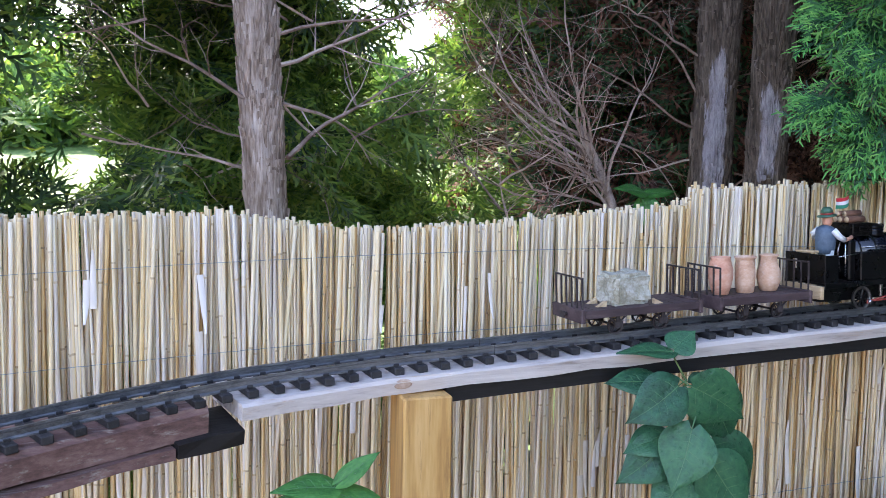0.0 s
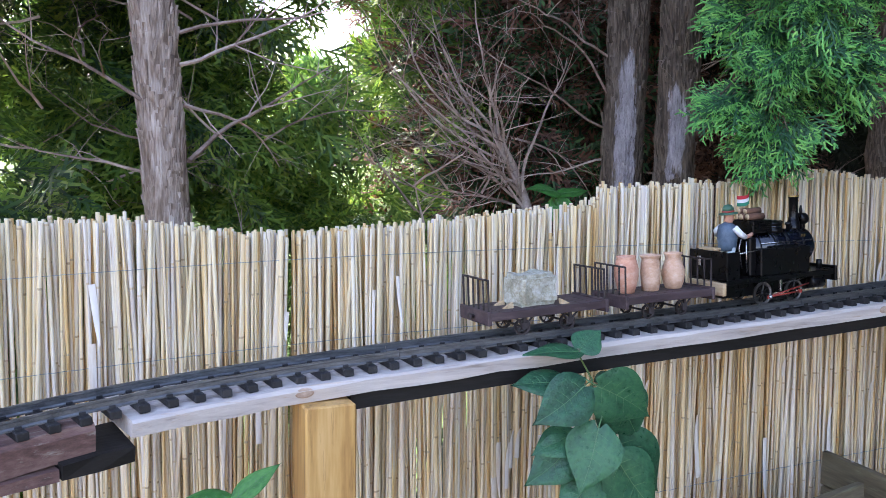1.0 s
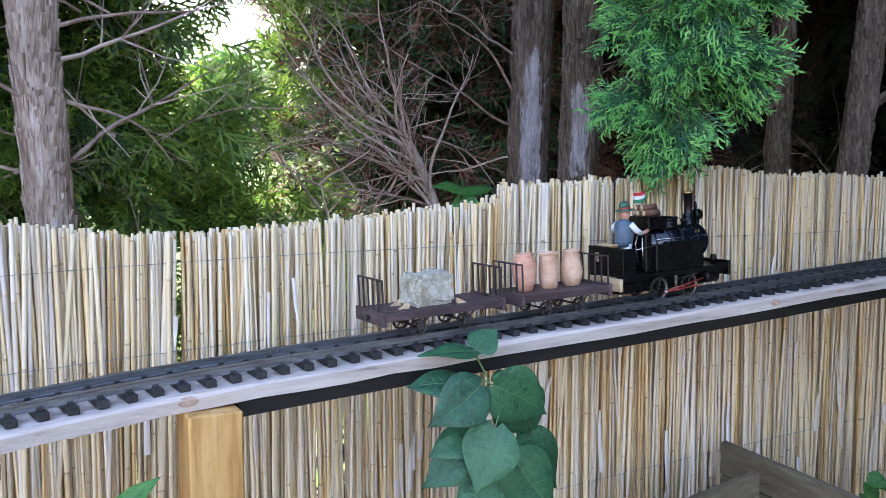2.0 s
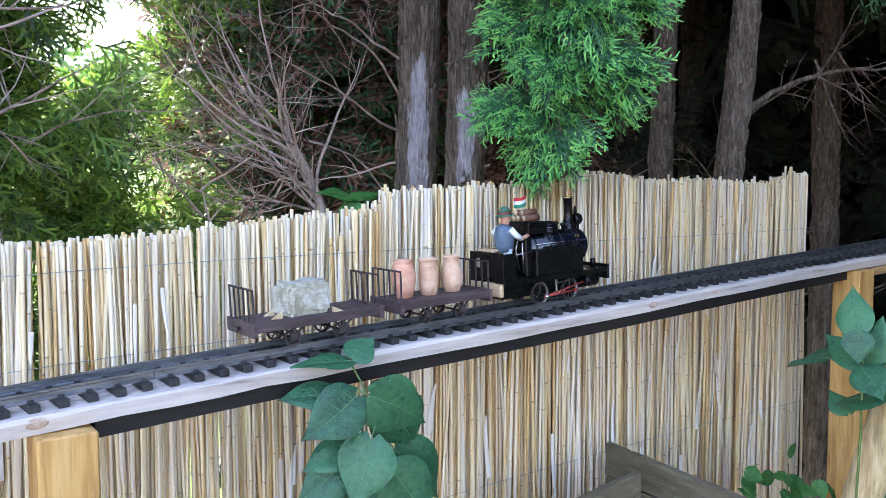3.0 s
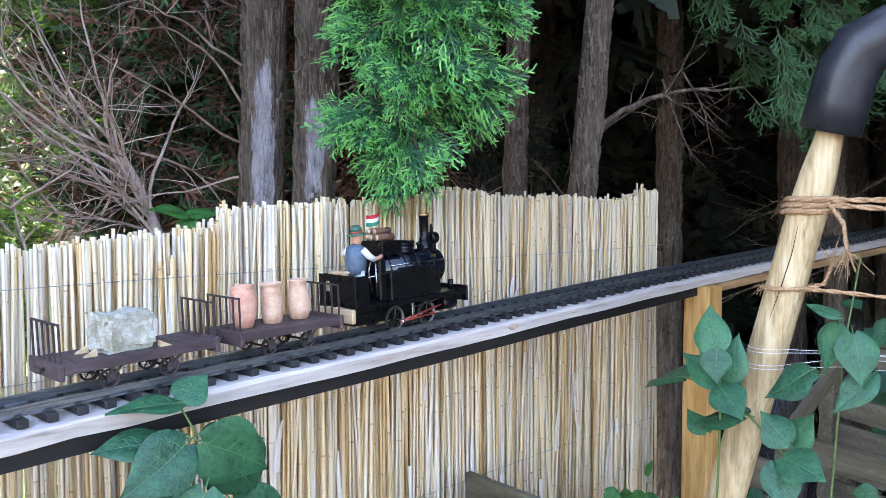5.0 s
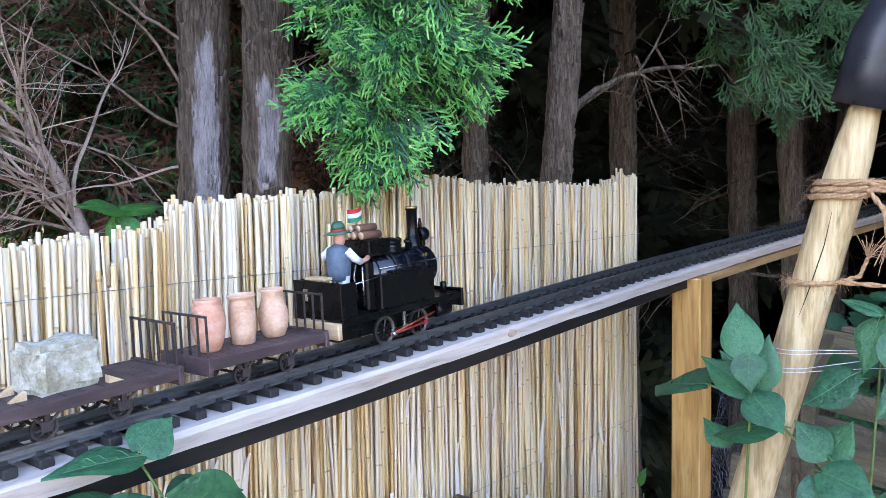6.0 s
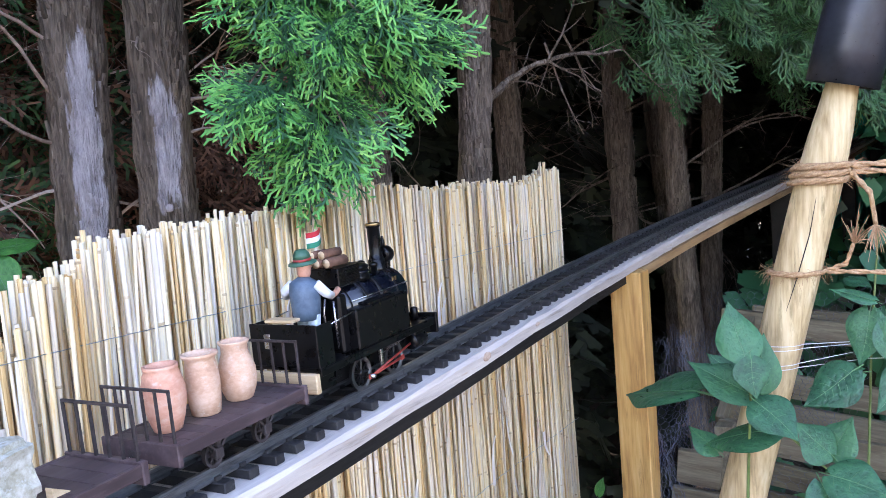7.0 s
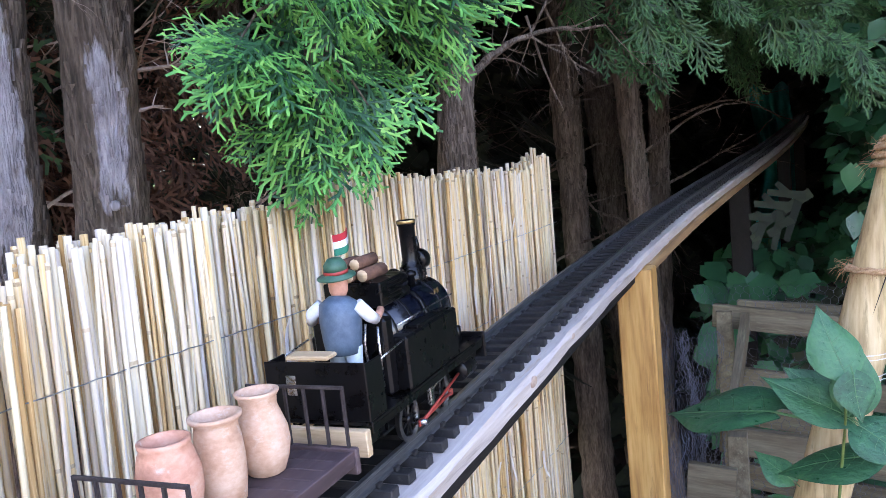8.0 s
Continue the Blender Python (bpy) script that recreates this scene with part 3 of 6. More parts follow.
def clump_points(rng, boughs, per, thick=0.05, tip=0.6):
    """Places and directions of sprays along boughs, each (start, end, sag)."""
    P, D, S = [], [], []
    for a, b, sag in boughs:
        a, b = np.array(a), np.array(b)
        ax = b - a
        for _ in range(per):
            t = rng.random() ** tip
            p = a + ax * t + np.array((0, 0, -sag * t * t)) + np.array([rng.gauss(0, thick) for _ in range(3)]) * (1.15 - 0.5 * t)
            d = ax / np.linalg.norm(ax) + np.array([rng.gauss(0, 0.55) for _ in range(3)]) + np.array((0, 0, -0.5 * t - 0.1))
            P.append(p)
            D.append(d)
            S.append(rng.uniform(0.7, 1.25))
    return P, D, S

# ---- trees behind the fence ----
rng = random.Random(11)


def tree(label, base, lean, r, height, mat, seed, n=20):
    """A thing with a trunk; base (x, y), lean (dx, dy) per metre above 1.43 m."""
    rg = random.Random(seed)
    t = thing("thuja_tree", label, "tree", Matrix())
    x, y = base
    at = lambda z: (x + lean[0] * (z - 1.43), y + lean[1] * (z - 1.43), z)
    n = n + 12 if n == 20 else n
    zs = [ground_height(x, y) - 0.05, 0.3, 1.0, 1.43, 1.9, 2.6, height]
    rs = [r * 1.5, r * 1.25, r * 1.08, r, r * 0.95, r * 0.8, r * 0.3]
    part("trunk", trunk_shape([at(z) for z in zs], rs, rg, n), mat, t)
    tagged(part("loose_bark", flakes((at(1.0), at(2.0)), r, rg, 320, 1.3, 2.1, -1.9), mat, t), kind="stuff")
    return t


def twigs(t, starts, seed, mat=TWIG, name="bare_branch", crook=0.4, kids=4, depth=2, droop=0.1):
    rg = random.Random(seed)
    for p, d, ln, r in starts:
        part(name, limb(Shape(), p, d, ln, r, rg, depth, droop, crook, 5, kids), mat, t)


t1 = tree("pale flaking thuja trunk with dead side branches behind the reed fence", (0.216, 1.345), (-0.05, 0.0), 0.031, 3.6, BARK_PALE, 1)
twigs(t1, [((0.235, 1.33, 1.655), (0.9, 0.1, 0.42), 0.30, 0.0034), ((0.235, 1.33, 1.70), (0.85, 0.2, 0.5), 0.26, 0.003), ((0.245, 1.33, 1.52), (0.8, 0.3, 0.55), 0.32, 0.0042),
            ((0.19, 1.33, 1.60), (-0.85, -0.05, 0.45), 0.26, 0.0032), ((0.2, 1.36, 1.5), (-0.9, 0.2, 0.1), 0.2, 0.003), ((0.24, 1.34, 1.60), (0.7, 0.4, -0.2), 0.22, 0.003)], 21, kids=5)
t2 = tree("rugged dark thuja trunk with a peeled grey stripe", (1.118, 1.513), (0.03, 0.0), 0.042, 3.8, bark_with_stripe("bark_peeled", (1.118, 1.513), (0.03, 0.0), -2.05, 0.86, 1.36, 1.79), 2)
t3 = tree("rugged dark thuja trunk with a pale wound and a sawn knot", (1.137, 1.371), (0.03, 0.0), 0.038, 3.8, bark_with_stripe("bark_wounded", (1.137, 1.371), (0.03, 0.0), -2.2, 0.88, 1.47, 1.70), 3)
part("sawn_knot", Shape().lathe([(0.0055, 0), (0.006, 0.005), (0.004, 0.007), (0.002, 0.0068)], look((1.113, 1.341, 1.503), (1.22, 1.455, 1.5)), 9), BARE, t3)
twigs(t2, [((1.1, 1.52, 1.66), (-0.9, -0.2, 0.25), 0.34, 0.003), ((1.1, 1.52, 1.6), (-0.9, 0.0, 0.05), 0.34, 0.003), ((1.1, 1.52, 1.74), (-0.8, 0.0, 0.5), 0.36, 0.003), ((1.1, 1.52, 1.54), (-0.9, 0.1, -0.1), 0.28, 0.0025)], 22, kids=5, crook=0.55)
twigs(t3, [((1.14, 1.345, 1.64), (0.8, -0.4, 0.2), 0.12, 0.003), ((1.145, 1.35, 1.60), (0.8, -0.5, 0.05), 0.05, 0.0035), ((1.09, 1.34, 1.72), (-0.6, -0.4, -0.5), 0.09, 0.002)], 23, kids=3)
t4 = tree("dark thuja trunk with a long dead bough", (1.705, 1.20), (0.14, 0.0), 0.030, 3.6, BARK, 4)
twigs(t4, [((1.735, 1.19, 1.64), (0.75, -0.35, 0.42), 0.42, 0.008), ((1.74, 1.2, 1.62), (0.7, -0.3, 0.55), 0.2, 0.005), ((1.95, 1.10, 1.78), (0.6, -0.3, -0.5), 0.25, 0.003), ((1.9, 1.12, 1.76), (0.5, -0.3, -0.7), 0.2, 0.003)], 24, mat=BARK, kids=5, crook=0.5)
t5 = tree("dark thuja trunk in deep shade", (1.872, 1.52), (0.02, 0.0), 0.029, 3.6, BARK, 5)
far_spots = [(2.80, 1.62, 0.042), (3.4, 1.45, 0.05), (2.5, 2.2, 0.05), (3.1, 2.4, 0.06), (4.2, 1.5, 0.06), (3.9, 2.3, 0.06), (5.2, 1.7, 0.07), (4.8, 2.6, 0.07), (6.2, 1.9, 0.07), (2.15, 2.6, 0.05), (3.0, 1.15, 0.035), (3.75, 1.2, 0.04)]
for i, (fx, fy, fr) in enumerate(far_spots):
    ft = tree("dark trunk in the deep shade of the conifers", (fx, fy), (rng.uniform(-0.06, 0.06), rng.uniform(-.05, .05)), fr, 4.2, BARK, 30 + i, 12)
    st = []
    for _ in range(7):
        z = rng.uniform(1.1, 2.3)
        a = rng.uniform(0, 6.28)
        st.append(((fx, fy, z), (math.cos(a), math.sin(a), rng.uniform(-0.3, 0.4)), rng.uniform(0.3, 0.8), 0.006))
    twigs(ft, st, 60 + i, mat=BARK, kids=4, depth=2)

# dead shrub leaning over the fence
shrub = thing("dead_shrub", "leafless grey-brown dead shrub with fine twigs", "shrub")
rg = random.Random(8)
main = [(1.0, 1.60, ground_height(0.95, 1.6)), (0.995, 1.60, 0.8), (0.975, 1.61, 1.40), (0.930, 1.62, 1.52), (0.88, 1.625, 1.61)]
part("stem", Shape().tube(main, [0.013, 0.012, 0.011, 0.009, 0.007], 8, wob=0.08, rng=rg), TWIG, shrub)
for _ in range(15):
    t = rg.random()
    p = Vector(main[2]).lerp(Vector(main[4]), t)
    part("branch", limb(Shape(), p, (rg.uniform(-1.3, -0.2), rg.uniform(-0.3, 0.3), rg.uniform(0.5, 1.05)), rg.uniform(0.25, 0.42), 0.0038, rg, 2, -0.1, 0.42, 4, 7), TWIG, shrub)
for _ in range(8):
    p = Vector((rg.uniform(0.72, 0.95), 1.66, rg.uniform(1.38, 1.5)))
    part("branch", limb(Shape(), p, (rg.uniform(-1.0, 0.6), rg.uniform(-0.3, 0.3), rg.uniform(0.0, 1.0)), rg.uniform(0.15, 0.3), 0.003, rg, 2, 0.0, 0.5, 4, 5), TWIG, shrub)


def foliage(name, label, boughs, per, seed, mat, thick=0.05, **kw):
    """A mass of green sprays as the crown of one tree."""
    rg = random.Random(seed)
    P, D, S = clump_points(rg, boughs, per, thick)
    ob = new(name, scatter(name, P, D, S, seed, mat, **kw))
    return tagged(ob, label, "foliage", kind="stuff")


# bright thuja bough hanging over the fence: lobes of flat sprays round a limb that hangs from above
rg = random.Random(5)
LOBES = [((0.945, 1.055, 1.605), 1.0), ((0.965, 1.05, 1.70), 0.9), ((1.035, 1.075, 1.525), 0.7), ((1.035, 0.985, 1.56), 1.0), ((1.20, 0.935, 1.665), 1.0), ((1.19, 0.96, 1.64), 0.7), ((1.02, 0.94, 1.665), 1.1),
         ((1.12, 0.915, 1.70), 1.1), ((1.135, 0.985, 1.615), 0.6), ((0.99, 0.98, 1.80), 1.1), ((0.96, 1.05, 1.84), 1.0), ((1.19, 0.92, 1.77), 1.0), ((1.09, 0.90, 1.83), 1.1), ((1.05, 0.91, 1.75), 1.0),
         ((0.96, 1.0, 1.94), 1.0), ((1.20, 0.90, 1.90), 1.0), ((1.10, 0.88, 1.98), 1.1), ((1.17, 1.05, 1.70), 0.7), ((1.0, 1.12, 1.76), 0.7), ((1.03, 0.95, 1.90), 1.0), ((1.14, 0.90, 2.08), 1.1), ((1.0, 0.96, 2.06), 1.1)]
limb_pts = [(1.12, 1.18, 2.35), (1.10, 1.10, 2.05), (1.085, 1.06, 1.80), (1.075, 1.06, 1.64), (1.07, 1.075, 1.55)]
P, D, S, B = [], [], [], []
for tip, share in LOBES:
    tip = np.array(tip)
    z0 = min(2.2, tip[2] + 0.07)
    root = np.array((float(np.interp(z0, [1.55, 1.8, 2.35], [1.07, 1.085, 1.12])), float(np.interp(z0, [1.55, 1.8, 2.35], [1.075, 1.06, 1.18])), z0))
    B.append((root, tip))
    ax = tip - root
    ln = np.linalg.norm(ax)
    ax = ax / ln
    for _ in range(int(26 * share)):
        t = rg.random() ** 0.6
        side = np.array([rg.gauss(0, 1) for _ in range(3)])
        side -= ax * side.dot(ax)
        q = root + ax * (ln * t - 0.045) + np.array((0, 0, -0.02 * t * t)) + side * 0.020 * (1.2 - 0.5 * t)
        P.append(q)
        D.append(ax * 1.0 + side * 0.48 + np.array((-0.06, -0.05, -0.12)))
        S.append(rg.uniform(0.55, 1.15))
bough = thing("thuja_bough", "fresh bright green thuja bough hanging over the reed fence", "foliage")
part("limb", Shape().tube(limb_pts, [0.012, 0.010, 0.008, 0.006, 0.003], 8, wob=0.08, rng=rg), BARK, bough)
for root, tip in B:
    part("twig", Shape().tube([root, root * 0.4 + tip * 0.6 + np.array((0, 0, 0.012)), tip * 0.9 + root * 0.1], [0.0018, 0.0013, 0.0007], 5), BARK, bough)
# Inner twigs take the shaded green; young tips take the brighter, lit-looking one.
tagged(part("sprays", scatter("sprays", P, D, S, 7, [SPRAY_OLD_SHADED, SPRAY], n_side=9, width=0.00135, length=0.066, spread=0.040, roll=0.36, subs=4, face=(-0.5, -0.65, 0.45)), None, bough), kind="stuff")

# darker hanging boughs at the shady end
B = []
for _ in range(60):
    x = rg.uniform(2.05, 3.4)
    y = 0.97 - 0.20 * (x - 2.05) + rg.uniform(-0.22, 0.22)
    z = rg.uniform(1.70 + 0.10 * (x - 2.05), 2.45)
    B.append(((x, y + 0.08, z + 0.12), (x + rg.uniform(-0.1, 0.1), y - rg.uniform(0, 0.12), z - rg.uniform(0.0, 0.10)), 0.04))
# Darker twigs inside, greener tips: shade put into each spray's colour.
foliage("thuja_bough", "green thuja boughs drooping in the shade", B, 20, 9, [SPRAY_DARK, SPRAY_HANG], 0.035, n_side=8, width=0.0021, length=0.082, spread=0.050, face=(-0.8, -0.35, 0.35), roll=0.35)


def hedge(name, label, x0, x1, y0, y1, z0, z1, boughs, per, seed, mat, size, thick=0.1, **kw):
    rg = random.Random(seed)
    B = []
    for _ in range(boughs):
        p = np.array((rg.uniform(x0, x1), rg.uniform(y0, y1), rg.uniform(z0, z1)))
        a = rg.uniform(0, 6.28)
        B.append((p, p + np.array((math.cos(a), math.sin(a) - 0.3, rg.uniform(-0.3, 0.6))) * size, 0.03))
    return foliage(name, label, B, per, seed, mat, thick, **kw)


BIG = dict(n_side=7, width=0.0026, length=0.10, spread=0.055, subs=3, ridge=False)
# Where a crown has two greens, the lighter tips stand in for sunlit sprays.
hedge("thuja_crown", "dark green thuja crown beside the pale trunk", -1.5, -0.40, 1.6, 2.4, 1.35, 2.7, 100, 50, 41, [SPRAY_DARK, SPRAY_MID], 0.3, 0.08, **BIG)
hedge("thuja_crown", "dark green low thuja growth behind the fence", -0.5, 0.4, 1.75, 2.4, 0.9, 1.32, 40, 45, 42, SPRAY_MID, 0.22, 0.07, **BIG)
hedge("thuja_crown", "yellow-green thuja foliage catching light", 0.25, 0.52, 1.9, 2.5, 1.4, 2.6, 34, 36, 43, SPRAY_MID, 0.16, 0.06, **BIG)
hedge("thuja_crown", "yellow-green thuja foliage catching light", 0.98, 1.12, 2.0, 2.8, 1.3, 2.8, 42, 42, 44, SPRAY_MID, 0.16, 0.06, **BIG)
hedge("thuja_crown", "browned inner thuja foliage", 1.12, 2.0, 2.0, 2.9, 1.2, 2.8, 95, 55, 45, SPRAY_BROWN, 0.3, 0.09, **BIG)
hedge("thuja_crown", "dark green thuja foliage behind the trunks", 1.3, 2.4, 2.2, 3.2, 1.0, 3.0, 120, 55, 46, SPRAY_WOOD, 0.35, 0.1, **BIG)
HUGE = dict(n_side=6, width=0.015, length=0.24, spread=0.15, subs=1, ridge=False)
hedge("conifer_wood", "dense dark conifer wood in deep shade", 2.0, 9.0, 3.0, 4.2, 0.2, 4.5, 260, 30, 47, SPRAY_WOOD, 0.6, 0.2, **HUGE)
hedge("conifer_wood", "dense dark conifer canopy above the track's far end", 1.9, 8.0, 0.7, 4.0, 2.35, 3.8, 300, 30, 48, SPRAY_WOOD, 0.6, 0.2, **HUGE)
hedge("thuja_crown", "high green thuja crowns above the fence", 1.0, 2.4, 2.0, 2.9, 2.9, 4.2, 60, 40, 49, SPRAY_DARK, 0.5, 0.18, **HUGE)
hedge("far_hedge", "sunlit hedge at the far side of the lawn", -14.0, 14.0, 19.0, 22.0, 1.8, 3.2, 260, 30, 50, SPRAY_MID, 1.2, 0.5, n_side=6, width=0.05, length=1.0, spread=0.6, subs=1, ridge=False)
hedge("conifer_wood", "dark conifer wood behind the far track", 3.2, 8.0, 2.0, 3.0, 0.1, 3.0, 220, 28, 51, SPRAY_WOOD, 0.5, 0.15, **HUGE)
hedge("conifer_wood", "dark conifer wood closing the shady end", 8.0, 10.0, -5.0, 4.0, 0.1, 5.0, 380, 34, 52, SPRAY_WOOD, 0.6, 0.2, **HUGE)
# Canopy added overhead to darken the right side below it.
hedge("conifer_wood", "added conifer canopy that keeps sky light off the shady side", 2.2, 8.5, -2.6, 0.9, 2.5, 3.9, 290, 32, 53, SPRAY_WOOD, 0.6, 0.2, **HUGE)
# Above the view; added to keep direct sun off the pole and pipe.
hedge("thuja_crown", "unseen thuja crowns added above the fence to block the sun", 0.1, 1.5, 1.5, 2.2, 2.5, 3.3, 110, 32, 64, SPRAY_DARK, 0.4, 0.15, **HUGE)
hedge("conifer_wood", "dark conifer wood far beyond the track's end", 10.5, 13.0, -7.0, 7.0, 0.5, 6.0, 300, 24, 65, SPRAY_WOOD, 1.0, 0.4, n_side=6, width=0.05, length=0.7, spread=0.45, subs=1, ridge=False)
# Out of view above the planters; put there to block sky light.
hedge("conifer_wood", "unseen conifer boughs added to shade the planters", 1.7, 2.5, -1.6, 0.5, 2.45, 3.4, 90, 30, 63, SPRAY_WOOD, 0.5, 0.2, **HUGE)
# Stands outside the view; added so less sky light reaches the wood.
hedge("conifer_wood", "unseen conifer mass added to shade the right end", 2.1, 8.5, -3.5, -0.1, 0.2, 3.8, 420, 28, 54, SPRAY_WOOD, 0.6, 0.2, **HUGE)
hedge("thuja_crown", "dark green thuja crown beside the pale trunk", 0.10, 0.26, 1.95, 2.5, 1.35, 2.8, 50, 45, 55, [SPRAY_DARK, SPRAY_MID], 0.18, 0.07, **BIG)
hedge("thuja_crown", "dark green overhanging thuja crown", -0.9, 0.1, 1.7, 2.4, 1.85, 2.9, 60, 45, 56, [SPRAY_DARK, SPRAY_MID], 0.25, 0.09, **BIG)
hedge("thuja_seedling", "small bright green thuja growing below the gap", 0.55, 0.85, 1.95, 2.3, 1.2, 1.46, 18, 40, 57, SPRAY_MID, 0.12, 0.04, **BIG)
tangle = Shape()
rg = random.Random(31)
for _ in range(34):
    p0 = (rg.uniform(0.95, 1.75), rg.uniform(1.75, 2.15), rg.uniform(1.35, 2.0))
    limb(tangle, p0, (rg.uniform(-1, 1), rg.uniform(-0.6, 0.4), rg.uniform(-0.3, 0.8)), rg.uniform(0.25, 0.5), 0.004, rg, 2, 0.1, 0.5, 4, 5)
for _ in range(12):
    p0 = (rg.uniform(-0.1, 0.5), rg.uniform(1.6, 1.9), rg.uniform(1.35, 1.8))
    limb(tangle, p0, (rg.uniform(-1, 1), rg.uniform(-0.6, 0.4), rg.uniform(-0.3, 0.6)), rg.uniform(0.2, 0.4), 0.003, rg, 2, 0.1, 0.5, 4, 5)
whole("dead_brushwood", tangle, TWIG, "tangle of dead brown twigs under the thuja crowns", "brushwood", kind="stuff")
hedge("thuja_crown", "thuja foliage hanging over the gap between the crowns", 0.42, 0.95, 1.95, 2.25, 2.06, 2.6, 40, 36, 58, SPRAY_MID, 0.16, 0.06, **BIG)
hedge("thuja_crown", "dark green thuja foliage beside the gap", 0.18, 0.37, 1.85, 2.2, 1.45, 2.3, 34, 36, 59, SPRAY_MID, 0.13, 0.06, **BIG)
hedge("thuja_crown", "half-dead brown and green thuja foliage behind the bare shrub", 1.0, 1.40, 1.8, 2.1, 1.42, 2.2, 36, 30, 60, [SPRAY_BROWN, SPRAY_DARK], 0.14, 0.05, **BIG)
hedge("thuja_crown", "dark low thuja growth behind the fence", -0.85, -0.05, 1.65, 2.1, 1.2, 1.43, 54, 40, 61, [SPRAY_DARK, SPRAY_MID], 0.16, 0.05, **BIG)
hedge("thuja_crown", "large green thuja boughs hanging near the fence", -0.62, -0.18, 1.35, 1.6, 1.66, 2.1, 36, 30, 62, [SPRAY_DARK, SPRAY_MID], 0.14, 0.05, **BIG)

# ---- train ----
LOCO_BLACK = material("loco_black", [(0.3, (0.0020, 0.0020, 0.0024)), (0.7, (0.0042, 0.0042, 0.005))], scale=(25, 25, 25), fine=3.0, rough=0.32, bump=0.0, wear=(0.006, 0.006, 0.006), spec=0.3)
BOILER_BLUE = material("boiler_enamel", [(0.3, (0.002, 0.0028, 0.006)), (0.7, (0.005, 0.007, 0.015))], scale=(25, 25, 25), fine=3.0, rough=0.2, bump=0.0, coat=0.3, spec=0.55)
STEEL = material("bright_steel", [(0.3, (0.42, 0.42, 0.43)), (0.7, (0.66, 0.66, 0.66))], scale=(120, 120, 120), rough=0.28, metal=1.0, bump=0.1, dist=0.0002)
DULL = material("dull_steel", [(0.3, (0.10, 0.10, 0.10)), (0.7, (0.22, 0.22, 0.22))], scale=(120, 120, 120), rough=0.45, metal=0.9)
BRASS = material("aged_brass", [(0.3, (0.35, 0.23, 0.09)), (0.7, (0.55, 0.40, 0.18))], scale=(120, 120, 120), rough=0.35, metal=1.0)
RED = material("red_rod", [(0.3, (0.28, 0.03, 0.02)), (0.7, (0.42, 0.06, 0.04))], scale=(120, 120, 120), rough=0.45)
PINE = material("pale_pine", [(0.3, (0.48, 0.33, 0.18)), (0.55, (0.62, 0.46, 0.28)), (0.8, (0.70, 0.55, 0.36))], scale=(120, 15, 120), rough=0.6, bump=0.3, dist=0.0005)
WAGON = material("wagon_brown", [(0.3, (0.045, 0.028, 0.030)), (0.55, (0.085, 0.055, 0.058)), (0.8, (0.14, 0.10, 0.10))], scale=(10, 60, 60), fine=3.0, rough=0.6, bump=0.3, dist=0.0004, wear=(0.12, 0.085, 0.085))
IRON = material("wagon_iron", [(0.3, (0.03, 0.024, 0.025)), (0.7, (0.075, 0.06, 0.06))], scale=(120, 120, 120), rough=0.6, metal=0.3)
TERRACOTTA = material("terracotta", [(0.25, (0.46, 0.25, 0.15)), (0.5, (0.62, 0.38, 0.25)), (0.75, (0.74, 0.53, 0.39))], scale=(35, 35, 50), rough=0.85, bump=0.4, dist=0.0006, vary=0.25, wear=(0.70, 0.56, 0.44))
TERRACOTTA_RED = material("terracotta_red", [(0.25, (0.46, 0.19, 0.11)), (0.5, (0.64, 0.32, 0.21)), (0.75, (0.72, 0.44, 0.32))], scale=(35, 35, 50), rough=0.85, bump=0.4, dist=0.0006, wear=(0.68, 0.48, 0.37))
STONE = material("rough_stone", [(0.25, (0.20, 0.18, 0.12)), (0.45, (0.38, 0.36, 0.27)), (0.62, (0.54, 0.53, 0.45)), (0.8, (0.68, 0.68, 0.63))], scale=(45, 45, 45), fine=5.0, rough=0.9, bump=0.9, dist=0.002, wear=(0.62, 0.63, 0.58))


def along(axis):
    """Turns a lathe's z axis along x or y."""
    return pose(0, 0, 0, 0, 90, 0) if axis == "x" else pose(0, 0, 0, -90, 0, 0)


def wheel(parent, x, y, r, spokes, tyre_mat, hub_mat, name="wheel"):
    """A flanged wheel whose axle runs along y."""
    sg = 1 if y > 0 else -1
    s = Shape().lathe([(r * 1.1, -0.0012 * sg), (r * 1.1, -0.0004 * sg), (r, 0.0), (r, 0.003 * sg), (r * 0.84, 0.003 * sg), (r * 0.84, -0.0012 * sg), (r * 1.1, -0.0012 * sg)], pose(x, y, r) @ along("y").inverted() if sg < 0 else pose(x, y, r) @ along("y"), 28, caps=False)
    w = part(name, s, tyre_mat, parent, "steel-rimmed flanged wheel")
    h = Shape().tube([(x, y - 0.002, r), (x, y + 0.002, r)], r * 0.24, 12)
    for k in range(spokes):
        a = 2 * math.pi * k / spokes
        h.tube([(x + r * 0.2 * math.cos(a), y, r + r * 0.2 * math.sin(a)), (x + r * 0.88 * math.cos(a), y, r + r * 0.88 * math.sin(a))], [r * 0.09, r * 0.07], 5)
    part("spokes", h, hub_mat, w)
    return w


FRONT = 1.07
loco = thing("steam_locomotive", "small black live-steam locomotive with red rods and a tall chimney", "locomotive", run_frame(FRONT - 0.098, RAIL_UP))
part("frame", Shape().box((-0.008, 0, 0.021), (0.158, 0.034, 0.018), 0.001), LOCO_BLACK, loco)
fp = Shape().box((0.001, 0, 0.0385), (0.196, 0.074, 0.003), 0.0006)
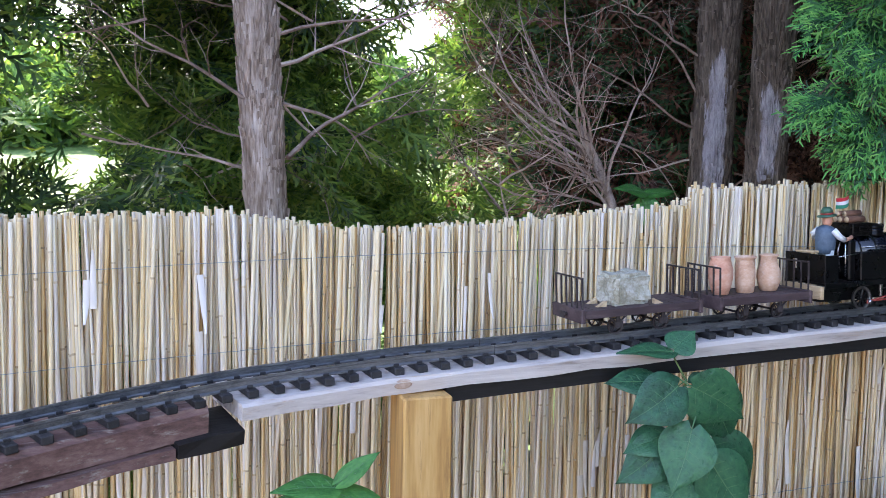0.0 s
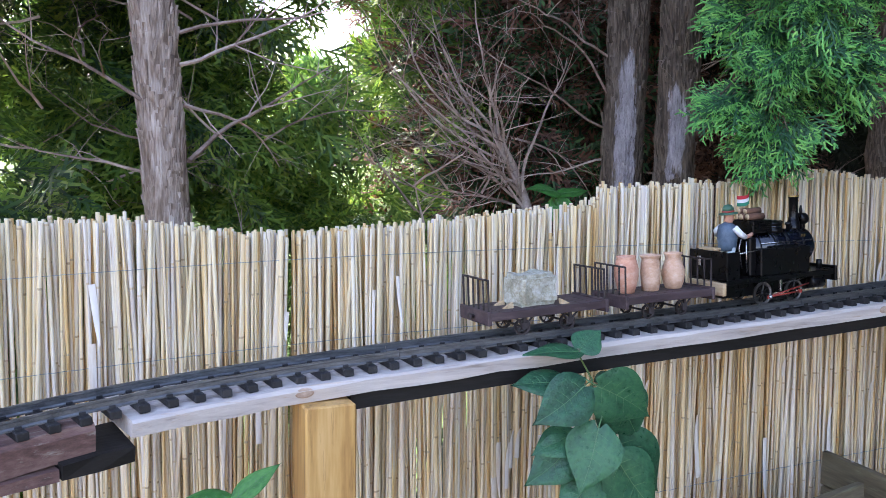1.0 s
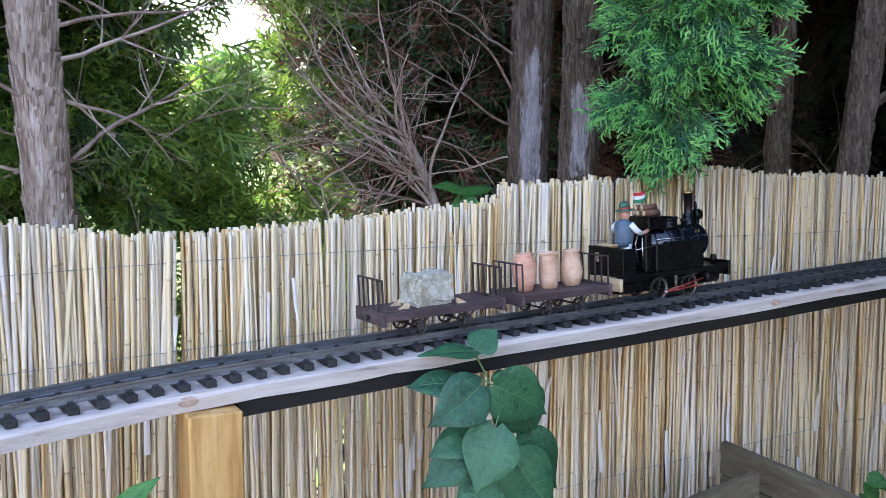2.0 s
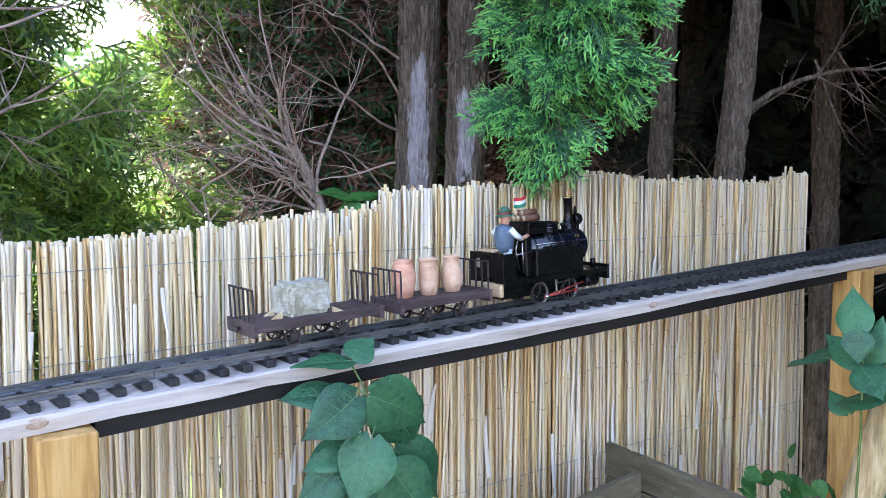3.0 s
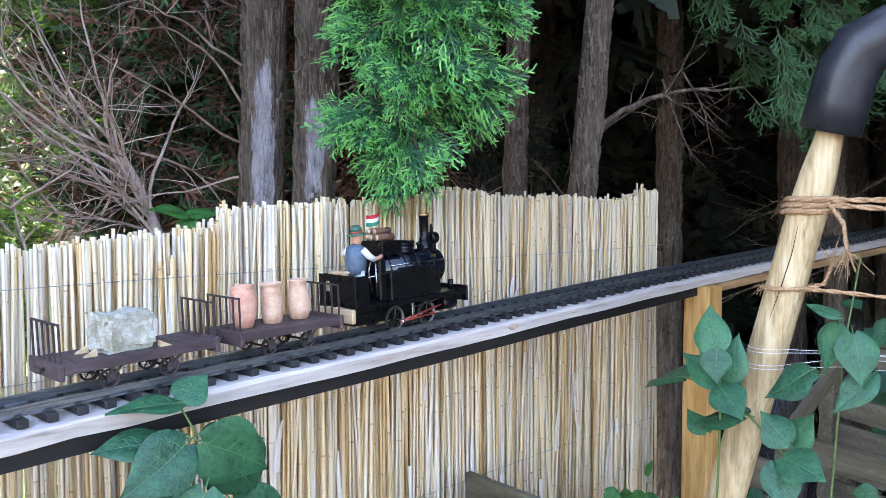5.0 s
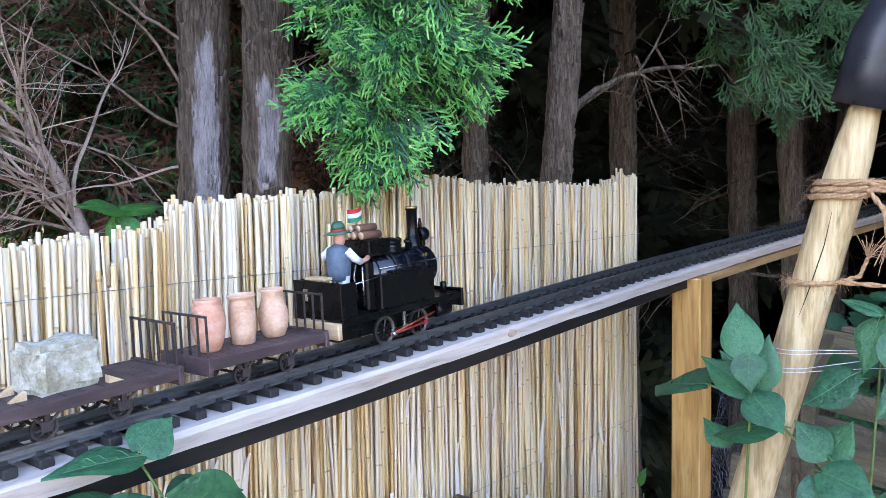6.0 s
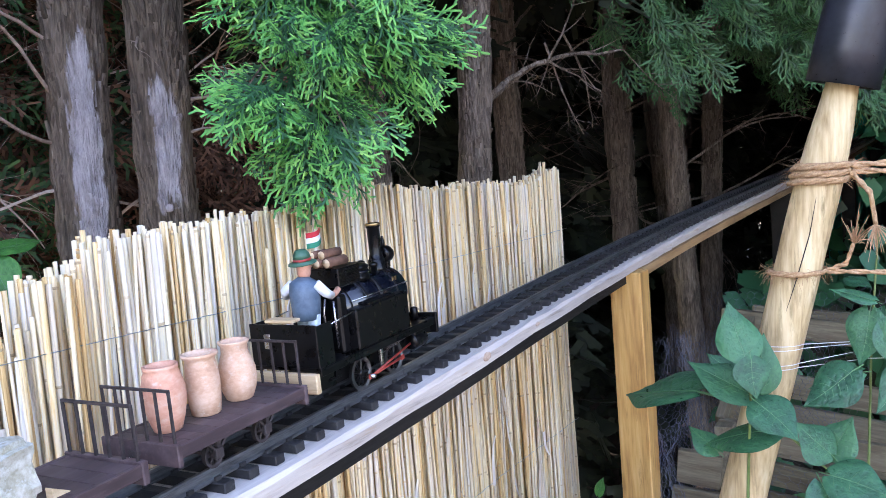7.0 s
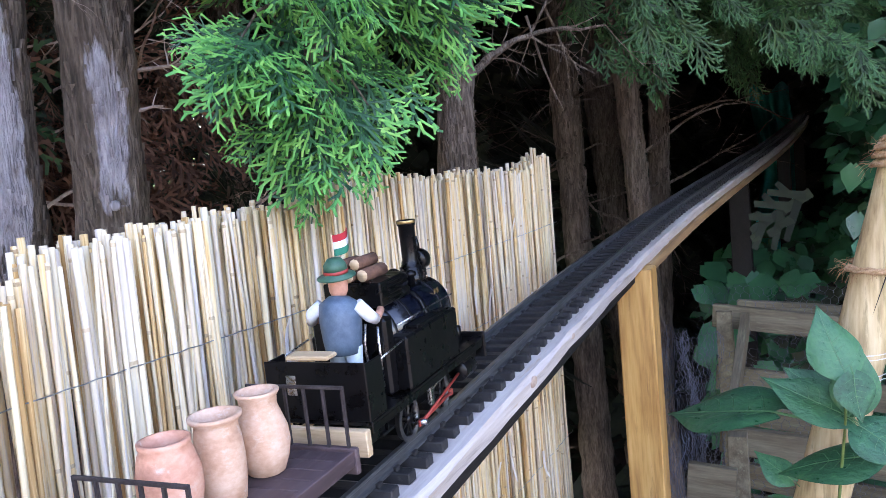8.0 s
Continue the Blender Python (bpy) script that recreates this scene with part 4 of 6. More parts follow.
fp.box((0.001, -0.0365, 0.0355), (0.196, 0.0015, 0.005), 0.0003).box((0.001, 0.0365, 0.0355), (0.196, 0.0015, 0.005), 0.0003)
part("footplate", fp, LOCO_BLACK, loco)
part("front_beam", Shape().box((0.0965, 0, 0.034), (0.004, 0.078, 0.021), 0.0008).box((0.0885, 0.03, 0.033), (0.012, 0.002, 0.016)).box((0.0885, -0.03, 0.033), (0.012, 0.002, 0.016)), LOCO_BLACK, loco)
part("rear_beam", Shape().box((-0.0995, 0, 0.0275), (0.006, 0.070, 0.017), 0.0008), PINE, loco, "pale pine buffer beam")
part("coupling", Shape().box((-0.108, 0, 0.022), (0.014, 0.012, 0.006), 0.001).tube([(-0.112, 0, 0.022), (-0.122, 0.0, 0.020)], 0.0014, 6), LOCO_BLACK, loco)
for x in (-0.024, 0.032):
    part("axle", Shape().tube([(x, -0.021, 0.0145), (x, 0.021, 0.0145)], 0.002, 8), LOCO_BLACK, loco)
    for y in (-0.0235, 0.0235):
        wheel(loco, x, y, 0.0145, 9, DULL, LOCO_BLACK)
for y in (-0.030, 0.030):
    part("coupling_rod", Shape().tube([(-0.018, y, 0.010), (0.038, y, 0.013)], 0.0013, 6).box((-0.018, y, 0.010), (0.006, 0.002, 0.005), 0.0006).box((0.038, y, 0.013), (0.006, 0.002, 0.005), 0.0006), RED, loco, "red-painted connecting rod")
    part("piston_rod", Shape().tube([(-0.018, y * 1.06, 0.011), (0.052, y * 1.06, 0.023)], 0.0011, 6), RED, loco, "red-painted rod")
    part("crank_pin", Shape().tube([(-0.018, y * 0.85, 0.0105), (-0.018, y * 1.16, 0.0105)], 0.0022, 8), STEEL, loco)
    part("cylinder", Shape().lathe([(0.0075, 0), (0.0082, 0.001), (0.0082, 0.022), (0.0075, 0.023)], pose(0.055, y, 0.0235) @ along("x"), 14).box((0.066, y, 0.033), (0.018, 0.011, 0.008), 0.001), LOCO_BLACK, loco)
    part("valve_gear", Shape().tube([(0.0, y, 0.026), (0.05, y, 0.031)], 0.001, 5).box((0.002, y, 0.024), (0.004, 0.003, 0.016), 0.0004), STEEL, loco)
BZ = 0.0735
part("boiler", Shape().lathe([(0.019, 0), (0.0245, 0.0005), (0.0245, 0.112), (0.0235, 0.114), (0.019, 0.1155)], pose(-0.043, 0, BZ) @ along("x"), 36), BOILER_BLUE, loco, "glossy blue-black boiler")
for x in (-0.028, -0.002, 0.024, 0.050):
    part("boiler_band", Shape().lathe([(0.0247, 0), (0.0252, 0.0003), (0.0252, 0.0025), (0.0247, 0.0028)], pose(x, 0, BZ) @ along("x"), 36, caps=False), LOCO_BLACK, loco)
door = part("smokebox_door", Shape().lathe([(0.020, 0), (0.0195, 0.0015), (0.013, 0.0035), (0.004, 0.0045)], pose(0.0722, 0, BZ) @ along("x"), 28), LOCO_BLACK, loco)
part("door_handle", Shape().tube([(0.077, 0, BZ), (0.0785, 0.006, BZ + 0.006)], 0.0008, 6).tube([(0.077, 0, BZ), (0.078, -0.007, BZ + 0.003)], 0.0008, 6), STEEL, door)
part("saddle", Shape().box((0.05, 0, 0.046), (0.04, 0.030, 0.018), 0.002), LOCO_BLACK, loco)
for y in (-1, 1):
    part("side_tank", Shape().box((0.005, y * 0.0305, 0.0585), (0.088, 0.013, 0.037), 0.0015).box((0.006, y * 0.0305, 0.0778), (0.046, 0.010, 0.003), 0.0008), LOCO_BLACK, loco)
    part("handrail", Shape().tube([(-0.03, y * 0.0268, 0.083), (0.066, y * 0.0268, 0.083)], 0.0006, 6), STEEL, loco, "bright steel handrail")
    for x in (-0.02, 0.012, 0.044, 0.063):
        part("rail_stay", Shape().tube([(x, y * 0.0235, 0.0815), (x, y * 0.0272, 0.083)], 0.0007, 5), STEEL, loco)
    part("feed_pipe", Shape().tube([(0.02, y * 0.012, 0.0965), (0.02, y * 0.022, 0.0885), (0.02, y * 0.0262, 0.078), (0.02, y * 0.0265, 0.07)], 0.0013, 7), LOCO_BLACK, loco)
    part("step", Shape().box((-0.075, y * 0.034, 0.026), (0.016, 0.003, 0.002), 0.0003).box((-0.075, y * 0.0345, 0.032), (0.002, 0.002, 0.012)), LOCO_BLACK, loco)
    part("cab_side", Shape().box((-0.086, y * 0.0355, 0.058), (0.022, 0.0016, 0.036), 0.0004), LOCO_BLACK, loco)
    part("grab_rail", Shape().tube([(-0.076, y * 0.0362, 0.0735), (-0.043, y * 0.0365, 0.0765)], 0.0007, 6), STEEL, loco, "bright steel grab rail")
part("firebox", Shape().box((-0.044, 0, 0.066), (0.012, 0.056, 0.052), 0.002).box((-0.0515, 0, 0.062), (0.003, 0.022, 0.024), 0.001), LOCO_BLACK, loco)
back = part("rear_panel", Shape().box((-0.0965, 0, 0.0585), (0.0016, 0.072, 0.037), 0.0004), LOCO_BLACK, loco)
part("window", Shape().box((-0.0977, 0.017, 0.062), (0.0008, 0.007, 0.013), 0.0003), STEEL, back)
part("seat", Shape().box((-0.088, 0.006, 0.0785), (0.013, 0.03, 0.003), 0.0008), PINE, loco, "pale wooden seat board")
part("regulator_lever", Shape().tube([(-0.051, 0.012, 0.06), (-0.056, 0.012, 0.085)], 0.001, 6), STEEL, loco)
part("brake_lever", Shape().tube([(-0.051, -0.014, 0.05), (-0.058, -0.016, 0.078), (-0.054, -0.016, 0.09)], 0.001, 6), STEEL, loco)
part("gauge_pipe", Shape().tube([(-0.05, -0.022, 0.045), (-0.053, -0.024, 0.088)], 0.0011, 6), STEEL, loco)
box = part("tool_box", Shape().box((-0.022, 0, 0.1055), (0.034, 0.044, 0.017), 0.001), LOCO_BLACK, loco)
for i in range(6):
    part("louvre", Shape().box((-0.018, -0.0222, 0.0995 + i * 0.0025), (0.022, 0.0022, 0.0012), 0.0003, None), LOCO_BLACK, box)
dome = part("dome", Shape().lathe([(0.016, 0), (0.016, 0.004), (0.0145, 0.0055), (0.0145, 0.0105), (0.0155, 0.0115), (0.0155, 0.013), (0.012, 0.0155), (0.005, 0.017)], pose(0.014, 0, 0.0945), 28), LOCO_BLACK, loco)
part("dome_ring", Shape().lathe([(0.0148, 0), (0.0152, 0.0005), (0.0152, 0.0018), (0.0148, 0.0023)], pose(0.014, 0, 0.1015), 28, caps=False), BOILER_BLUE, dome)
part("safety_valve", Shape().lathe([(0.003, 0), (0.003, 0.009), (0.0045, 0.0095), (0.0045, 0.012), (0.002, 0.0135)], pose(0.037, 0.006, 0.096), 12), LOCO_BLACK, loco)
part("safety_valve", Shape().lathe([(0.003, 0), (0.003, 0.007), (0.0045, 0.0075), (0.0045, 0.010), (0.002, 0.0115)], pose(0.039, -0.007, 0.096), 12), LOCO_BLACK, loco)
chim = part("chimney", Shape().lathe([(0.0095, 0), (0.0085, 0.003), (0.0085, 0.012), (0.0075, 0.0125), (0.0068, 0.016), (0.0060, 0.018), (0.0064, 0.044), (0.0072, 0.0445), (0.0072, 0.048), (0.005, 0.0482), (0.0045, 0.03)], pose(0.056, 0, 0.0955), 24), LOCO_BLACK, loco, "tall black chimney")
part("chimney_cap", Shape().lathe([(0.0073, 0), (0.0076, 0.0006), (0.0076, 0.0018), (0.0073, 0.0024)], pose(0.056, 0, 0.1415), 24, caps=False), BRASS, chim)
lamp = part("headlamp", Shape().lathe([(0.0075, 0), (0.0085, 0.001), (0.0085, 0.010), (0.0078, 0.012)], pose(0.0655, 0, 0.110) @ along("x"), 20).box((0.071, 0, 0.1005), (0.006, 0.010, 0.008), 0.001).lathe([(0.002, 0), (0.0025, 0.004), (0.0012, 0.011)], pose(0.070, 0, 0.118), 10), LOCO_BLACK, loco)
part("lens", Shape().lathe([(0.0068, 0), (0.005, 0.0012), (0.0015, 0.0016)], pose(0.0776, 0, 0.110) @ along("x"), 20), STEEL, lamp)
part("lubricator", Shape().lathe([(0.004, 0), (0.004, 0.012), (0.002, 0.013)], pose(0.084, -0.02, 0.040), 12), LOCO_BLACK, loco)
for dx in (-0.0015, 0.0035):
    part("number_mark", Shape().box((0.052 + dx, -0.0205, 0.0885), (0.0028, 0.0008, 0.004), 0.0002, None), BRASS, loco)

# driver figure: one plain painted shape
paint = [material("painted_" + n, [(0.3, a), (0.7, b)], scale=(150, 150, 150), rough=0.5, bump=0.2, dist=0.0003) for n, a, b in
         (("waistcoat", (0.05, 0.085, 0.13), (0.10, 0.15, 0.21)), ("shirt", (0.62, 0.66, 0.70), (0.8, 0.82, 0.84)), ("tan", (0.5, 0.24, 0.16), (0.62, 0.33, 0.23)), ("hat", (0.025, 0.09, 0.055), (0.05, 0.14, 0.09)), ("hatband", (0.3, 0.03, 0.03), (0.4, 0.05, 0.04)), ("trousers", (0.36, 0.42, 0.44), (0.5, 0.56, 0.58)), ("boot", (0.03, 0.022, 0.018), (0.07, 0.05, 0.04)))]
s = Shape()
for y in (-0.0065, 0.0055):
    s.tube([(0, y, 0.003), (0, y, 0.02), (0.001, y * 0.95, 0.040)], [0.0045, 0.0047, 0.0062], 10, mi=5)
    s.tube([(-0.004, y, 0.002), (0.003, y, 0.003), (0.010, y, 0.002)], [0.004, 0.0045, 0.0028], 8, mi=6)
s.tube([(0, 0, 0.036), (0, 0, 0.044), (0.0005, 0, 0.058), (0.001, 0, 0.068), (0.002, 0, 0.0725)], [0.0115, 0.0125, 0.0138, 0.0128, 0.006], 14, mi=0)
s.tube([(0.002, 0, 0.071), (0.0025, 0, 0.076), (0.003, 0, 0.083), (0.003, 0, 0.088)], [0.0042, 0.0062, 0.0066, 0.005], 12, mi=2)
s.lathe([(0.0125, 0), (0.0125, 0.0012), (0.0078, 0.0022), (0.0076, 0.0045)], pose(0.002, 0, 0.0845, 0, -6, 0), 18, mi=3)
s.lathe([(0.0080, 0), (0.0080, 0.0022)], pose(0.002, 0, 0.0872, 0, -6, 0), 18, mi=4)
s.lathe([(0.0078, 0), (0.0072, 0.004), (0.0045, 0.0075), (0.001, 0.0082)], pose(0.0018, 0, 0.0892, 0, -6, 0), 18, mi=3)
s.tube([(0.001, -0.0125, 0.067), (0.007, -0.0175, 0.058), (0.016, -0.0165, 0.0535)], [0.0046, 0.0043, 0.0036], 9, mi=1)
s.tube([(0.016, -0.0165, 0.0535), (0.026, -0.014, 0.0545), (0.031, -0.013, 0.0565)], [0.003, 0.0026, 0.0028], 8, mi=2)
s.tube([(0.001, 0.0125, 0.067), (-0.002, 0.0195, 0.061), (0.004, 0.024, 0.055)], [0.0046, 0.0042, 0.0036], 9, mi=1)
s.tube([(0.004, 0.024, 0.055), (0.012, 0.023, 0.055)], [0.003, 0.0026], 8, mi=2)
figure = whole("driver_figure", s, paint, "painted toy driver in green hat and blue waistcoat", "figurine")
figure.matrix_world = run_frame(FRONT - 0.098, RAIL_UP) @ pose(-0.071, -0.008, 0.0401)

# firewood and flag on the tool box
LOG = material("firewood", [(0.3, (0.09, 0.04, 0.024)), (0.7, (0.2, 0.10, 0.06))], scale=(80, 80, 80), rough=0.85, bump=0.8, dist=0.001)
base = run_frame(FRONT - 0.098, RAIL_UP)
wood = thing("firewood_bundle", "small brown logs with pale sawn ends on the tool box", "firewood", base @ pose(-0.024, 0.002, 0.1141))
for i, (a, b, r) in enumerate([((-0.012, -0.010, 0.0045), (0.014, -0.012, 0.0045), 0.0045), ((-0.014, 0.0, 0.0045), (0.012, 0.001, 0.0045), 0.0045), ((-0.012, 0.010, 0.0042), (0.013, 0.009, 0.0042), 0.0042), ((-0.010, -0.004, 0.0118), (0.014, -0.006, 0.0122), 0.0042), ((-0.012, 0.006, 0.0118), (0.010, 0.005, 0.0115), 0.004)]):
    lg = part("log", Shape().tube([a, Vector(a).lerp(Vector(b), 0.5), b], r, 9, wob=0.08, rng=random.Random(i)), LOG, wood)
    part("sawn_end", Shape().tube([Vector(a) + Vector((-0.0004, 0, 0)), Vector(a)], r * 0.93, 9), PINE, lg)
flag = thing("flag", "small red, white and green striped flag on a stick", "flag", base @ pose(-0.037, 0.012, 0.1141))
part("stick", Shape().tube([(0, 0, 0), (0.001, 0, 0.034)], 0.0007, 6), PINE, flag)
for i, (n, c) in enumerate((("green", (0.02, 0.24, 0.14)), ("white", (0.8, 0.8, 0.8)), ("red", (0.55, 0.03, 0.04)))):
    s = Shape()
    cols = 9
    v = []
    for back in (0, 1):
        for row in range(2):
            for k in range(cols):
                u = k / (cols - 1)
                v.append((0.0012 + u * 0.0235, 0.0016 * math.sin(u * 7) + back * 0.0004, 0.0185 + (i + row) * 0.0048 + 0.003 * u - 0.002 * math.sin(u * 3)))
    f = [(k, k + 1, cols + k + 1, cols + k) for k in range(cols - 1)] + [(2 * cols + k + 1, 2 * cols + k, 3 * cols + k, 3 * cols + k + 1) for k in range(cols - 1)]
    part("stripe", s.add(v, f, 0, True), material("flag_" + n, [(0.3, tuple(q * 0.85 for q in c)), (0.7, c)], scale=(300, 300, 300), rough=0.8, bump=0.3, dist=0.0002), flag, n + " cloth stripe")


def wagon(center, label, size):
    """A four-wheeled flat wagon with a railing at each end."""
    w = thing("flat_wagon", label, "wagon", run_frame(center, RAIL_UP) @ Matrix.Diagonal((*size, 1)), group="wagons of the train")
    part("deck", Shape().box((0, 0, 0.0295), (0.150, 0.066, 0.003), 0.0006), WAGON, w)
    for i in range(10):
        part("plank", Shape().box((-0.0675 + i * 0.015, 0, 0.0318), (0.0143, 0.066, 0.0016), 0.0004), WAGON, w)
    for y in (-0.0345, 0.0345):
        part("side_sill", Shape().box((0, y, 0.0282), (0.152, 0.0035, 0.010), 0.0006), WAGON, w)
    for sx in (-1, 1):
        part("end_beam", Shape().box((sx * 0.0775, 0, 0.0265), (0.005, 0.076, 0.017), 0.0008), WAGON, w)
        rail = part("end_railing", Shape().box((sx * 0.0765, 0, 0.0735), (0.0022, 0.068, 0.0022), 0.0003), IRON, w, "dark iron end railing")
        for i in range(6):
            part("bar", Shape().box((sx * 0.0765, -0.033 + i * 0.0132, 0.0535), (0.0018, 0.0018, 0.039)), IRON, rail)
        part("coupler", Shape().tube([(sx * 0.079, 0, 0.026), (sx * 0.0855, 0, 0.026)], 0.0022, 8).box((sx * 0.0855, 0, 0.026), (0.003, 0.009, 0.007), 0.0006), IRON, w)
    for x in (-0.03, 0.03):
        part("axle", Shape().tube([(x, -0.026, 0.0095), (x, 0.026, 0.0095)], 0.0015, 8), IRON, w)
        for y in (-0.0235, 0.0235):
            wheel(w, x, y, 0.0095, 6, IRON, IRON)
        for y in (-0.0295, 0.0295):
            g = Shape().box((x, y, 0.012), (0.009, 0.004, 0.009), 0.0008)
            g.tube([(x - 0.003, y, 0.015), (x - 0.012, y, 0.0235)], 0.0013, 5).tube([(x + 0.003, y, 0.015), (x + 0.012, y, 0.0235)], 0.0013, 5).box((x, y, 0.020), (0.004, 0.003, 0.008))
            part("axle_guard", g, IRON, w)
    part("hook_chain", Shape().tube([(0.086, 0.001, 0.025), (0.092, 0, 0.022), (0.097, 0.001, 0.025)], 0.0008, 5), STEEL, w)
    return run_frame(center, RAIL_UP) @ Matrix.Diagonal((*size, 1))


W1 = wagon(FRONT - 0.286, "purple-brown flat wagon with end railings, loaded with clay pots", (0.88, 1.0, 0.94))
W2 = wagon(FRONT - 0.464, "purple-brown flat wagon with end railings, loaded with a stone block", (1.04, 1.0, 0.94))
pots = [(-0.047, TERRACOTTA_RED, "reddish barrel-shaped terracotta pot on the wagon", [(0.010, 0), (0.0115, 0.001), (0.0150, 0.012), (0.0178, 0.026), (0.0178, 0.036), (0.0150, 0.048), (0.0135, 0.051), (0.0142, 0.0525), (0.0146, 0.055), (0.0122, 0.0553), (0.0115, 0.050), (0.012, 0.04)]),
        (-0.004, TERRACOTTA, "slim pale terracotta jar with a flared rim on the wagon", [(0.0115, 0), (0.0125, 0.001), (0.0142, 0.014), (0.0148, 0.028), (0.0140, 0.040), (0.0128, 0.047), (0.0132, 0.049), (0.0158, 0.0515), (0.0160, 0.0535), (0.0135, 0.054), (0.0115, 0.048), (0.0115, 0.04)]),
        (0.038, TERRACOTTA, "pale bulbous terracotta vase with a narrow neck on the wagon", [(0.0105, 0), (0.0120, 0.001), (0.0155, 0.010), (0.0174, 0.020), (0.0168, 0.029), (0.0135, 0.039), (0.0118, 0.044), (0.0122, 0.050), (0.0140, 0.0525), (0.0142, 0.054), (0.0118, 0.0543), (0.0102, 0.048), (0.0105, 0.042)])]
for x, mt, lab, prof in pots:
    p = whole("clay_pot", Shape().lathe([(0.0, 0.0)] + prof + [(0.006, 0.02), (0.0, 0.02)], None, 36, caps=False), mt, lab, "pot", group="clay pots on the wagon")
    p.matrix_world = W1 @ pose(x, 0.001, 0.0327) @ Matrix.Diagonal((1.0, 0.88, 0.93, 1)) @ pose(0, 0, 0, 0, 0, x * 900)
bm = bmesh.new()
bmesh.ops.create_cube(bm, size=1.0, matrix=Matrix.Diagonal((0.066, 0.050, 0.049, 1)))
bmesh.ops.bevel(bm, geom=list(bm.edges), offset=0.006, segments=2, affect="EDGES")
bmesh.ops.subdivide_edges(bm, edges=list(bm.edges), cuts=4, use_grid_fill=True)
for v in bm.verts:
    n = noise.noise_vector(v.co * 45) * 0.0045 + noise.noise_vector(v.co * 160) * 0.0016
    v.co += Vector((n.x, n.y, n.z if v.co.z > -0.02 else 0))
me = bpy.data.meshes.new("stone_block")
bm.to_mesh(me)
bm.free()
me.materials.append(STONE)
stone = tagged(new("stone_block", me), "rough pale grey-green stone block on the wagon", "stone")
stone.matrix_world = W2 @ pose(-0.006, 0.0, 0.0530, 0, 0, 8) @ Matrix.Diagonal((0.80, 0.86, 0.83, 1))
for q in ((-0.048, -0.012), (-0.046, 0.014), (0.034, -0.022)):
    wd = whole("wooden_wedge", Shape().add([(0, -0.003, 0), (0.012, -0.003, 0), (0.012, 0.003, 0), (0, 0.003, 0), (0.012, -0.003, 0.007), (0.012, 0.003, 0.007)], [(3, 2, 1, 0), (0, 1, 4), (1, 2, 5, 4), (2, 3, 5), (0, 4, 5, 3)]), PINE, "small pale wooden wedge on the wagon deck", "wedge", group="wedges by the stone block")
    wd.matrix_world = W2 @ pose(q[0], q[1], 0.0327, 0, 0, 0 if q[0] < 0 else 180)

# ---- broad-leaved plants ----
def leaf_mesh(seed, mat, fold=0.10, curl=0.15):
    """A heart-shaped leaf one unit long and one wide: stalk at the origin, tip along +x, upper face +z."""
    rg = random.Random(seed)
    s = Shape()
    rows, cols = 16, 5
    n = 2 * cols + 1
    ph, skew = rg.uniform(0, 6), rg.uniform(-0.05, 0.05)
    half = [0.10, 0.27, 0.39, 0.46, 0.495, 0.50, 0.49, 0.465, 0.43, 0.385, 0.33, 0.27, 0.21, 0.15, 0.09, 0.04, 0.002]
    mid = lambda t: -curl * t * t * 0.5
    v = []
    for back in (0, 1):
        for i in range(rows + 1):
            t = i / rows
            w = half[i]
            lobe = 0.11 * max(0.0, 1 - t * 3.5)
            for k in range(-cols, cols + 1):
                u = k / cols
                x = t - lobe * math.sin(min(1, abs(u) * 1.3) * math.pi * 0.5) * abs(u)
                wave = 0.014 * math.sin(t * 9 + ph + (2.5 if u > 0 else 0)) * abs(u) ** 2
                quilt = 0.007 * math.sin(t * 34 - abs(u) * 9) * abs(u) * (1 - abs(u)) * 4
                v.append((x, u * w + skew * math.sin(t * 3.1), fold * abs(u) * w - 0.16 * (abs(u) ** 3) * w + mid(t) + wave + quilt - back * 0.006))
    f = [(i * n + k, i * n + k + 1, (i + 1) * n + k + 1, (i + 1) * n + k) for i in range(rows) for k in range(n - 1)]
    off = n * (rows + 1)
    f += [(off + a, off + d, off + c, off + b) for a, b, c, d in f]
    s.add(v, f, 0, True)
    rib = [(t, skew * math.sin(t * 3.1), mid(t) + 0.002) for t in (0, 0.2, 0.4, 0.6, 0.8, 0.97)]
    s.tube([(-0.20, 0.0, -0.03)] + rib, [0.013, 0.011, 0.009, 0.007, 0.006, 0.004, 0.002], 5, mi=1)
    for i in (1, 3, 5, 7, 9):
        for sg in (-1, 1):
            a, b, c = v[i * n + cols], v[(i + 1) * n + cols + sg * 2], v[min(rows, i + 3) * n + cols + sg * 4]
            s.tube([Vector(q) + Vector((0, 0, 0.0005)) for q in (a, b, c)], [0.005, 0.0035, 0.0015], 3, False, mi=1)
    return s.mesh("leaf", [mat, VEIN])


VEIN = material("leaf_vein", [(0.3, (0.06, 0.18, 0.075)), (0.7, (0.11, 0.25, 0.10))], scale=(60, 60, 60), rough=0.5)
leaves_dark = [leaf_mesh(i, LEAF, 0.06 + 0.07 * (i % 3), 0.06 + 0.10 * (i % 4)) for i in range(6)]
leaves_light = [leaf_mesh(20 + i, LEAF_LIGHT, 0.15, 0.2) for i in range(3)]


def leaf_pose(p, tip, face, size, wide=0.8):
    """Stalk end at p, tip towards tip, upper face towards face."""
    x = Vector(tip).normalized()
    z = Vector(face)
    z = (z - x * z.dot(x)).normalized()
    y = z.cross(x)
    m = Matrix((x, y, z)).transposed().to_4x4()
    m.translation = p
    return m @ Matrix.Diagonal((size, size * wide, size, 1))


